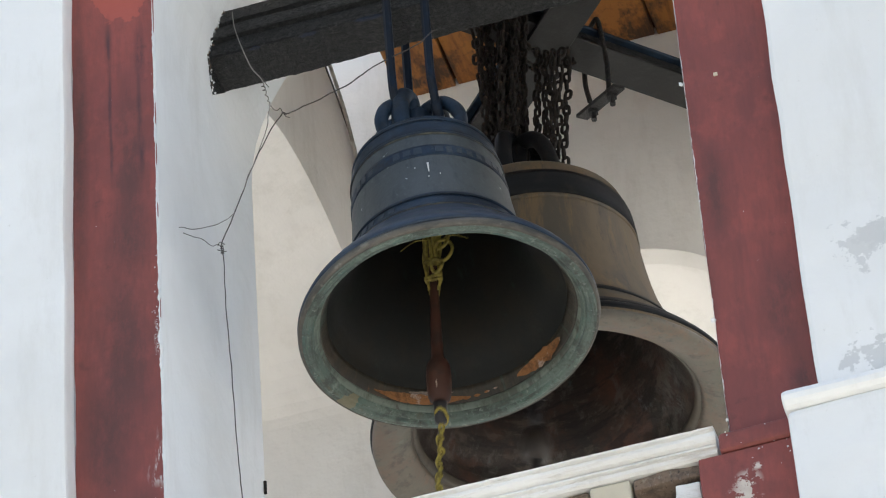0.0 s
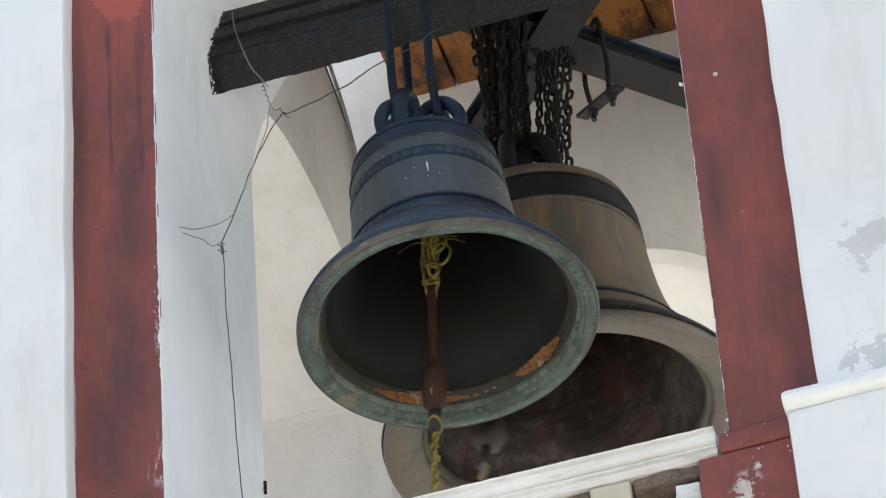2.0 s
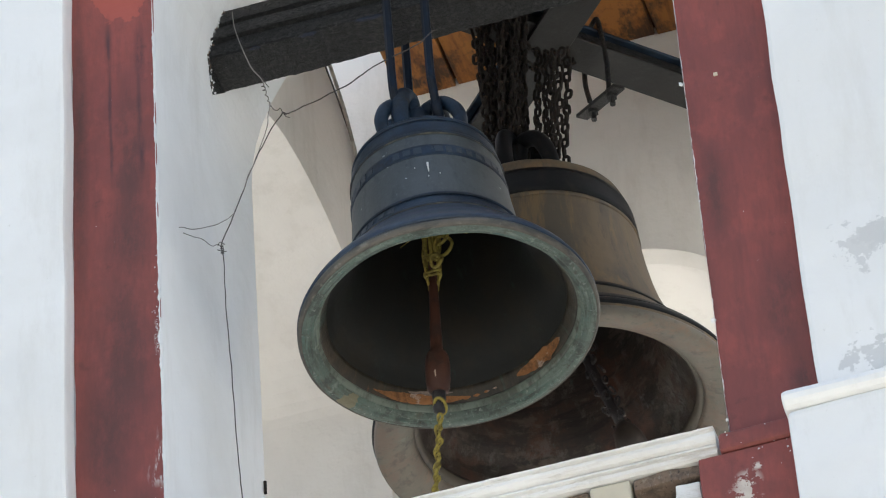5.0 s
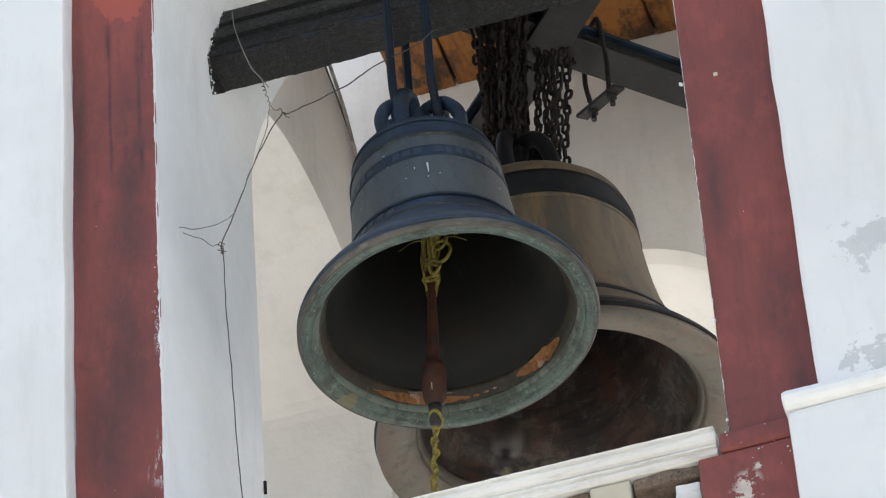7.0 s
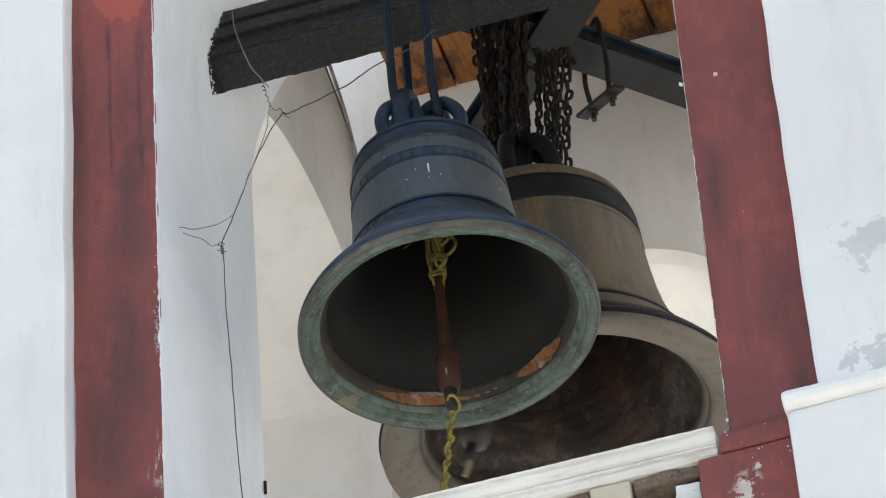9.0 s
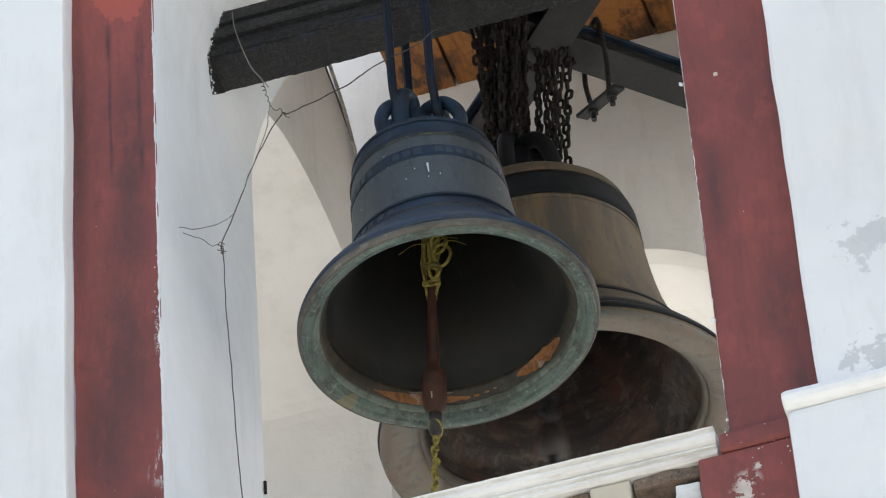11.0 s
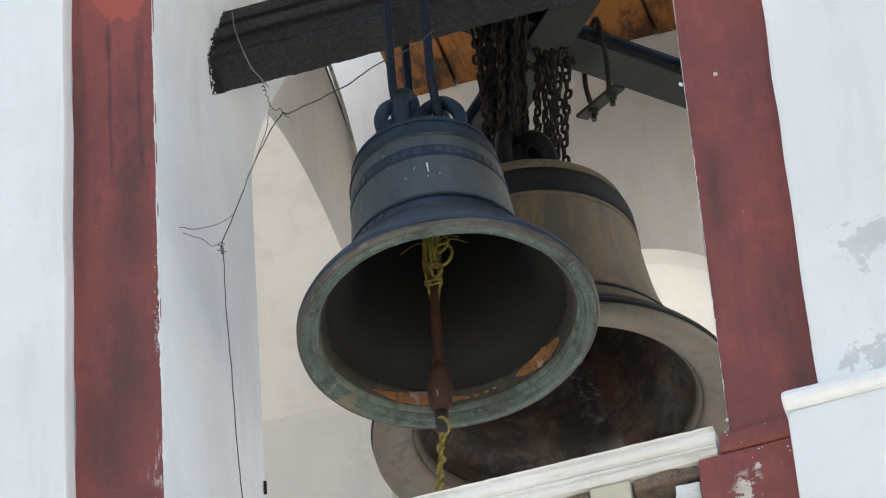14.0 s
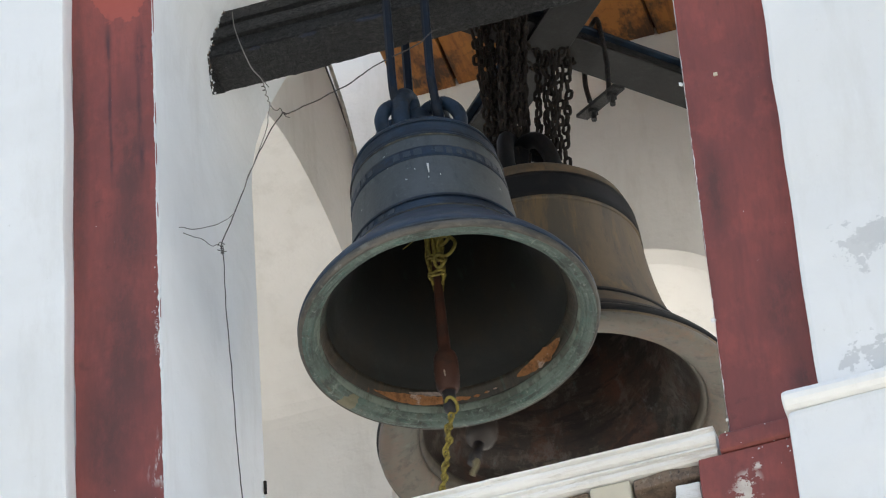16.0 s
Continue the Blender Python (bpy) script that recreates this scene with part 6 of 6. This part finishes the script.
    sway = [
        (0, pose(*SWING, -0.252, 0.408)),
        (0.1, pose(*SWING, -0.362, 0.489)),
        (0.2, pose(*SWING, -0.332, 0.439)),
        (0.3, pose(*SWING, -0.161, 0.268)),
        (0.4, pose(*SWING, 0.108, 0.017)),
        (0.5, pose(*SWING, 0.403, -0.250)),
        (0.6, pose(*SWING, 0.590, -0.461)),
        (0.7, pose(*SWING, 0.577, -0.571)),
        (0.8, pose(*SWING, 0.371, -0.557)),
        (0.9, pose(*SWING, 0.029, -0.424)),
        (1, pose(*SWING, -0.350, -0.206)),
        (1.1, pose(*SWING, -0.659, 0.075)),
        (1.2, pose(*SWING, -0.835, 0.388)),
        (1.3, pose(*SWING, -0.833, 0.650)),
        (1.4, pose(*SWING, -0.653, 0.795)),
        (1.5, pose(*SWING, -0.346, 0.782)),
        (1.6, pose(*SWING, 0.019, 0.590)),
        (1.7, pose(*SWING, 0.370, 0.263)),
        (1.8, pose(*SWING, 0.616, -0.111)),
        (1.9, pose(*SWING, 0.688, -0.434)),
        (2, pose(*SWING, 0.567, -0.619)),
        (2.1, pose(*SWING, 0.281, -0.637)),
        (2.2, pose(*SWING, -0.104, -0.514)),
        (2.3, pose(*SWING, -0.490, -0.286)),
        (2.4, pose(*SWING, -0.775, -0.013)),
        (2.5, pose(*SWING, -0.883, 0.235)),
        (2.6, pose(*SWING, -0.790, 0.435)),
        (2.7, pose(*SWING, -0.513, 0.567)),
        (2.8, pose(*SWING, -0.123, 0.596)),
        (2.9, pose(*SWING, 0.280, 0.516)),
        (3, pose(*SWING, 0.592, 0.343)),
        (3.1, pose(*SWING, 0.742, 0.096)),
        (3.2, pose(*SWING, 0.689, -0.164)),
        (3.3, pose(*SWING, 0.444, -0.363)),
        (3.4, pose(*SWING, 0.067, -0.451)),
        (3.5, pose(*SWING, -0.344, -0.401)),
        (3.6, pose(*SWING, -0.679, -0.257)),
        (3.7, pose(*SWING, -0.835, -0.103)),
        (3.8, pose(*SWING, -0.768, 0.019)),
        (3.9, pose(*SWING, -0.498, 0.081)),
        (4, pose(*SWING, -0.096, 0.073)),
        (4.1, pose(*SWING, 0.345, 0.116)),
        (4.2, pose(*SWING, 0.677, 0.135)),
        (4.3, pose(*SWING, 0.800, 0.034)),
        (4.4, pose(*SWING, 0.703, -0.035)),
        (4.5, pose(*SWING, 0.419, -0.058)),
        (4.6, pose(*SWING, 0.029, -0.040)),
        (4.7, pose(*SWING, -0.355, 0.003)),
        (4.8, pose(*SWING, -0.634, 0.064)),
        (4.9, pose(*SWING, -0.726, 0.099)),
        (5, pose(*SWING, -0.609, 0.091)),
        (5.1, pose(*SWING, -0.318, 0.039)),
        (5.2, pose(*SWING, 0.063, -0.045)),
        (5.3, pose(*SWING, 0.427, -0.135)),
        (5.4, pose(*SWING, 0.673, -0.202)),
        (5.5, pose(*SWING, 0.735, -0.220)),
        (5.6, pose(*SWING, 0.597, -0.180)),
        (5.7, pose(*SWING, 0.301, -0.084)),
        (5.8, pose(*SWING, -0.069, 0.044)),
        (5.9, pose(*SWING, -0.408, 0.173)),
        (6, pose(*SWING, -0.622, 0.267)),
        (6.1, pose(*SWING, -0.692, 0.314)),
        (6.2, pose(*SWING, -0.572, 0.287)),
        (6.3, pose(*SWING, -0.309, 0.192)),
        (6.4, pose(*SWING, 0.013, 0.053)),
        (6.5, pose(*SWING, 0.292, -0.092)),
        (6.6, pose(*SWING, 0.494, -0.220)),
        (6.7, pose(*SWING, 0.531, -0.283)),
        (6.8, pose(*SWING, 0.393, -0.266)),
        (6.9, pose(*SWING, 0.117, -0.172)),
        (7, pose(*SWING, -0.224, -0.024)),
        (7.1, pose(*SWING, -0.540, 0.145)),
        (7.2, pose(*SWING, -0.743, 0.294)),
        (7.3, pose(*SWING, -0.773, 0.390)),
        (7.4, pose(*SWING, -0.623, 0.414)),
        (7.5, pose(*SWING, -0.333, 0.364)),
        (7.6, pose(*SWING, 0.037, 0.246)),
        (7.7, pose(*SWING, 0.393, 0.087)),
        (7.8, pose(*SWING, 0.630, -0.076)),
        (7.9, pose(*SWING, 0.683, -0.204)),
        (8, pose(*SWING, 0.534, -0.271)),
        (8.1, pose(*SWING, 0.237, -0.281)),
        (8.2, pose(*SWING, -0.099, -0.249)),
        (8.3, pose(*SWING, -0.383, -0.184)),
        (8.4, pose(*SWING, -0.538, -0.101)),
        (8.5, pose(*SWING, -0.525, -0.014)),
        (8.6, pose(*SWING, -0.341, 0.024)),
        (8.7, pose(*SWING, -0.039, -0.020)),
        (8.8, pose(*SWING, 0.291, -0.111)),
        (8.9, pose(*SWING, 0.556, -0.212)),
        (9, pose(*SWING, 0.683, -0.282)),
        (9.1, pose(*SWING, 0.454, -0.083)),
        (9.2, pose(*SWING, 0.108, 0.108)),
        (9.3, pose(*SWING, -0.063, 0.035)),
        (9.4, pose(*SWING, -0.239, -0.040)),
        (9.5, pose(*SWING, -0.361, -0.111)),
        (9.6, pose(*SWING, -0.385, -0.172)),
        (9.7, pose(*SWING, -0.301, -0.213)),
        (9.8, pose(*SWING, -0.174, -0.210)),
        (9.9, pose(*SWING, -0.004, -0.170)),
        (10, pose(*SWING, 0.155, -0.094)),
        (10.1, pose(*SWING, 0.257, 0.011)),
        (10.2, pose(*SWING, 0.276, 0.127)),
        (10.3, pose(*SWING, 0.213, 0.231)),
        (10.4, pose(*SWING, 0.096, 0.296)),
        (10.5, pose(*SWING, -0.032, 0.303)),
        (10.6, pose(*SWING, -0.128, 0.243)),
        (10.7, pose(*SWING, -0.159, 0.122)),
        (10.8, pose(*SWING, -0.117, -0.038)),
        (10.9, pose(*SWING, -0.020, -0.204)),
        (11, pose(*SWING, 0.098, -0.337)),
        (11.1, pose(*SWING, 0.209, -0.459)),
        (11.2, pose(*SWING, 0.261, -0.495)),
        (11.3, pose(*SWING, 0.238, -0.445)),
        (11.4, pose(*SWING, 0.148, -0.330)),
        (11.5, pose(*SWING, 0.025, -0.186)),
        (11.6, pose(*SWING, -0.127, 0.009)),
        (11.7, pose(*SWING, -0.256, 0.164)),
        (11.8, pose(*SWING, -0.311, 0.235)),
        (11.9, pose(*SWING, -0.268, 0.202)),
        (12, pose(*SWING, -0.128, 0.067)),
        (12.1, pose(*SWING, 0.083, -0.099)),
        (12.2, pose(*SWING, 0.296, -0.223)),
        (12.3, pose(*SWING, 0.439, -0.285)),
        (12.4, pose(*SWING, 0.459, -0.280)),
        (12.5, pose(*SWING, 0.339, -0.222)),
        (12.6, pose(*SWING, 0.109, -0.139)),
        (12.7, pose(*SWING, -0.147, -0.043)),
        (12.8, pose(*SWING, -0.353, 0.051)),
        (12.9, pose(*SWING, -0.442, 0.125)),
        (13, pose(*SWING, -0.382, 0.173)),
        (13.1, pose(*SWING, -0.180, 0.166)),
        (13.2, pose(*SWING, 0.101, 0.079)),
        (13.3, pose(*SWING, 0.380, -0.058)),
        (13.4, pose(*SWING, 0.575, -0.205)),
        (13.5, pose(*SWING, 0.626, -0.320)),
        (13.6, pose(*SWING, 0.491, -0.345)),
        (13.7, pose(*SWING, 0.196, -0.259)),
        (13.8, pose(*SWING, -0.169, -0.103)),
        (13.9, pose(*SWING, -0.498, 0.070)),
        (14, pose(*SWING, -0.689, 0.197)),
        (14.1, pose(*SWING, -0.682, 0.239)),
        (14.2, pose(*SWING, -0.491, 0.203)),
        (14.3, pose(*SWING, -0.174, 0.105)),
        (14.4, pose(*SWING, 0.177, -0.022)),
        (14.5, pose(*SWING, 0.456, -0.132)),
        (14.6, pose(*SWING, 0.578, -0.198)),
        (14.7, pose(*SWING, 0.517, -0.214)),
        (14.8, pose(*SWING, 0.292, -0.168)),
        (14.9, pose(*SWING, -0.033, -0.070)),
        (15, pose(*SWING, -0.362, 0.055)),
        (15.1, pose(*SWING, -0.596, 0.170)),
        (15.2, pose(*SWING, -0.676, 0.239)),
        (15.3, pose(*SWING, -0.581, 0.233)),
        (15.4, pose(*SWING, -0.335, 0.145)),
        (15.5, pose(*SWING, -0.008, -0.009)),
        (15.6, pose(*SWING, 0.317, -0.173)),
        (15.7, pose(*SWING, 0.566, -0.288)),
        (15.8, pose(*SWING, 0.663, -0.327)),
        (15.9, pose(*SWING, 0.576, -0.276)),
        (16, pose(*SWING, 0.326, -0.145)),
    ]
    for thing in (big, *chain_things):
        walk(thing, sway)
    hung = tuple(big_clapper.location)
    walk(big_clapper, [
        (0, pose(*hung, -1.94, 1.70)),
        (0.1, pose(*hung, 3.04, -7.16)),
        (0.2, pose(*hung, 6.80, -14.13)),
        (0.3, pose(*hung, 8.33, -17.35)),
        (0.4, pose(*hung, 7.22, -15.94)),
        (0.5, pose(*hung, 3.77, -10.30)),
        (0.6, pose(*hung, -1.10, -1.93)),
        (0.7, pose(*hung, -6.08, 6.93)),
        (0.8, pose(*hung, -9.84, 13.89)),
        (0.9, pose(*hung, -11.38, 17.10)),
        (1, pose(*hung, -10.32, 15.77)),
        (1.1, pose(*hung, -7.02, 10.38)),
        (1.2, pose(*hung, -2.32, 2.31)),
        (1.3, pose(*hung, 2.58, -6.38)),
        (1.4, pose(*hung, 6.44, -13.46)),
        (1.5, pose(*hung, 8.26, -17.14)),
        (1.6, pose(*hung, 7.59, -16.46)),
        (1.7, pose(*hung, 4.59, -11.62)),
        (1.8, pose(*hung, 0.03, -3.84)),
        (1.9, pose(*hung, -4.93, 4.89)),
        (2, pose(*hung, -9.01, 12.34)),
        (2.1, pose(*hung, -11.19, 16.61)),
        (2.2, pose(*hung, -10.85, 16.52)),
        (2.3, pose(*hung, -7.83, 11.68)),
        (2.4, pose(*hung, -2.98, 3.40)),
        (2.5, pose(*hung, 2.30, -5.90)),
        (2.6, pose(*hung, 6.46, -13.51)),
        (2.7, pose(*hung, 8.30, -17.22)),
        (2.8, pose(*hung, 7.28, -15.95)),
        (2.9, pose(*hung, 3.70, -10.07)),
        (3, pose(*hung, -1.40, -1.29)),
        (3.1, pose(*hung, -6.54, 7.82)),
        (3.2, pose(*hung, -10.22, 14.63)),
        (3.3, pose(*hung, -11.37, 17.14)),
        (3.4, pose(*hung, -9.73, 14.75)),
        (3.5, pose(*hung, -5.82, 8.24)),
        (3.6, pose(*hung, -0.73, -0.57)),
        (3.7, pose(*hung, 4.15, -9.26)),
        (3.8, pose(*hung, 7.45, -15.41)),
        (3.9, pose(*hung, 8.27, -17.33)),
        (4, pose(*hung, 6.39, -14.64)),
        (4.1, pose(*hung, 2.32, -8.19)),
        (4.2, pose(*hung, -2.81, 0.23)),
        (4.3, pose(*hung, -7.58, 8.29)),
        (4.4, pose(*hung, -10.67, 13.76)),
        (4.5, pose(*hung, -11.22, 15.11)),
        (4.6, pose(*hung, -9.05, 11.94)),
        (4.7, pose(*hung, -4.76, 5.11)),
        (4.8, pose(*hung, 0.44, -3.46)),
        (4.9, pose(*hung, 5.10, -11.35)),
        (5, pose(*hung, 7.90, -16.35)),
        (5.1, pose(*hung, 8.05, -17.06)),
        (5.2, pose(*hung, 5.53, -13.55)),
        (5.3, pose(*hung, 1.05, -6.87)),
        (5.4, pose(*hung, -4.13, 1.09)),
        (5.5, pose(*hung, -8.55, 8.09)),
        (5.6, pose(*hung, -10.96, 12.16)),
        (5.7, pose(*hung, -10.69, 12.14)),
        (5.8, pose(*hung, -7.73, 7.93)),
        (5.9, pose(*hung, -2.94, 0.74)),
        (6, pose(*hung, 2.29, -7.33)),
        (6.1, pose(*hung, 6.44, -13.94)),
        (6.2, pose(*hung, 8.29, -17.16)),
        (6.3, pose(*hung, 7.31, -15.91)),
        (6.4, pose(*hung, 3.76, -10.16)),
        (6.5, pose(*hung, -1.33, -1.58)),
        (6.6, pose(*hung, -6.47, 7.32)),
        (6.7, pose(*hung, -10.18, 13.97)),
        (6.8, pose(*hung, -11.36, 16.42)),
        (6.9, pose(*hung, -9.74, 14.05)),
        (7, pose(*hung, -5.80, 7.60)),
        (7.1, pose(*hung, -0.66, -1.11)),
        (7.2, pose(*hung, 4.24, -9.63)),
        (7.3, pose(*hung, 7.51, -15.56)),
        (7.4, pose(*hung, 8.25, -17.23)),
        (7.5, pose(*hung, 6.27, -14.68)),
        (7.6, pose(*hung, 2.15, -8.91)),
        (7.7, pose(*hung, -2.96, -1.53)),
        (7.8, pose(*hung, -7.60, 5.36)),
        (7.9, pose(*hung, -10.49, 9.84)),
        (8, pose(*hung, -10.79, 10.62)),
        (8.1, pose(*hung, -8.29, 7.31)),
        (8.2, pose(*hung, -3.69, 0.82)),
        (8.3, pose(*hung, 1.61, -6.89)),
        (8.4, pose(*hung, 6.02, -13.49)),
        (8.5, pose(*hung, 8.22, -16.99)),
        (8.6, pose(*hung, 7.52, -16.15)),
        (8.7, pose(*hung, 4.11, -10.53)),
        (8.8, pose(*hung, -1.00, -1.78)),
        (8.9, pose(*hung, -6.27, 7.47)),
        (9, pose(*hung, -10.11, 14.44)),
        (9.1, pose(*hung, -11.37, 17.02)),
        (9.2, pose(*hung, -9.57, 14.30)),
        (9.3, pose(*hung, -5.23, 7.00)),
        (9.4, pose(*hung, 0.30, -2.55)),
        (9.5, pose(*hung, 5.24, -11.33)),
        (9.6, pose(*hung, 8.04, -16.55)),
        (9.7, pose(*hung, 7.80, -16.58)),
        (9.8, pose(*hung, 4.61, -11.65)),
        (9.9, pose(*hung, -0.52, -3.37)),
        (10, pose(*hung, -5.97, 5.65)),
        (10.1, pose(*hung, -10.00, 12.53)),
        (10.2, pose(*hung, -11.33, 15.10)),
        (10.3, pose(*hung, -9.39, 12.29)),
        (10.4, pose(*hung, -4.72, 4.84)),
        (10.5, pose(*hung, 1.08, -4.66)),
        (10.6, pose(*hung, 5.97, -12.91)),
        (10.7, pose(*hung, 8.27, -17.04)),
        (10.8, pose(*hung, 7.17, -15.65)),
        (10.9, pose(*hung, 3.06, -9.30)),
        (11, pose(*hung, -2.63, -0.20)),
        (11.1, pose(*hung, -7.92, 8.49)),
        (11.2, pose(*hung, -10.99, 13.75)),
        (11.3, pose(*hung, -10.83, 13.86)),
        (11.4, pose(*hung, -7.90, 9.42)),
        (11.5, pose(*hung, -3.11, 1.84)),
        (11.6, pose(*hung, 2.16, -6.68)),
        (11.7, pose(*hung, 6.36, -13.65)),
        (11.8, pose(*hung, 8.28, -17.05)),
        (11.9, pose(*hung, 7.37, -16.11)),
        (12, pose(*hung, 3.96, -11.61)),
        (12.1, pose(*hung, -0.97, -4.91)),
        (12.2, pose(*hung, -5.97, 2.06)),
        (12.3, pose(*hung, -9.60, 7.26)),
        (12.4, pose(*hung, -10.79, 9.18)),
        (12.5, pose(*hung, -9.28, 7.35)),
        (12.6, pose(*hung, -5.54, 2.38)),
        (12.7, pose(*hung, -0.61, -4.36)),
        (12.8, pose(*hung, 4.15, -11.00)),
        (12.9, pose(*hung, 7.41, -15.70)),
        (13, pose(*hung, 8.28, -17.16)),
        (13.1, pose(*hung, 6.52, -14.98)),
        (13.2, pose(*hung, 2.61, -9.77)),
        (13.3, pose(*hung, -2.36, -2.96)),
        (13.4, pose(*hung, -7.02, 3.56)),
        (13.5, pose(*hung, -10.09, 7.98)),
        (13.6, pose(*hung, -10.70, 9.08)),
        (13.7, pose(*hung, -8.66, 6.52)),
        (13.8, pose(*hung, -4.53, 0.99)),
        (13.9, pose(*hung, 0.52, -5.94)),
        (14, pose(*hung, 5.08, -12.33)),
        (14.1, pose(*hung, 7.86, -16.37)),
        (14.2, pose(*hung, 8.08, -16.85)),
        (14.3, pose(*hung, 5.61, -12.63)),
        (14.4, pose(*hung, 1.14, -4.62)),
        (14.5, pose(*hung, -4.07, 4.93)),
        (14.6, pose(*hung, -8.57, 13.33)),
        (14.7, pose(*hung, -11.08, 18.22)),
        (14.8, pose(*hung, -10.88, 18.20)),
        (14.9, pose(*hung, -7.97, 13.15)),
        (15, pose(*hung, -3.18, 4.52)),
        (15.1, pose(*hung, 2.10, -5.17)),
        (15.2, pose(*hung, 6.33, -13.11)),
        (15.3, pose(*hung, 8.27, -16.98)),
        (15.4, pose(*hung, 7.37, -15.81)),
        (15.5, pose(*hung, 3.89, -10.34)),
        (15.6, pose(*hung, -1.17, -2.16)),
        (15.7, pose(*hung, -6.32, 6.33)),
        (15.8, pose(*hung, -10.07, 12.67)),
        (15.9, pose(*hung, -11.33, 15.01)),
        (16, pose(*hung, -9.73, 12.67)),
    ])


motions()
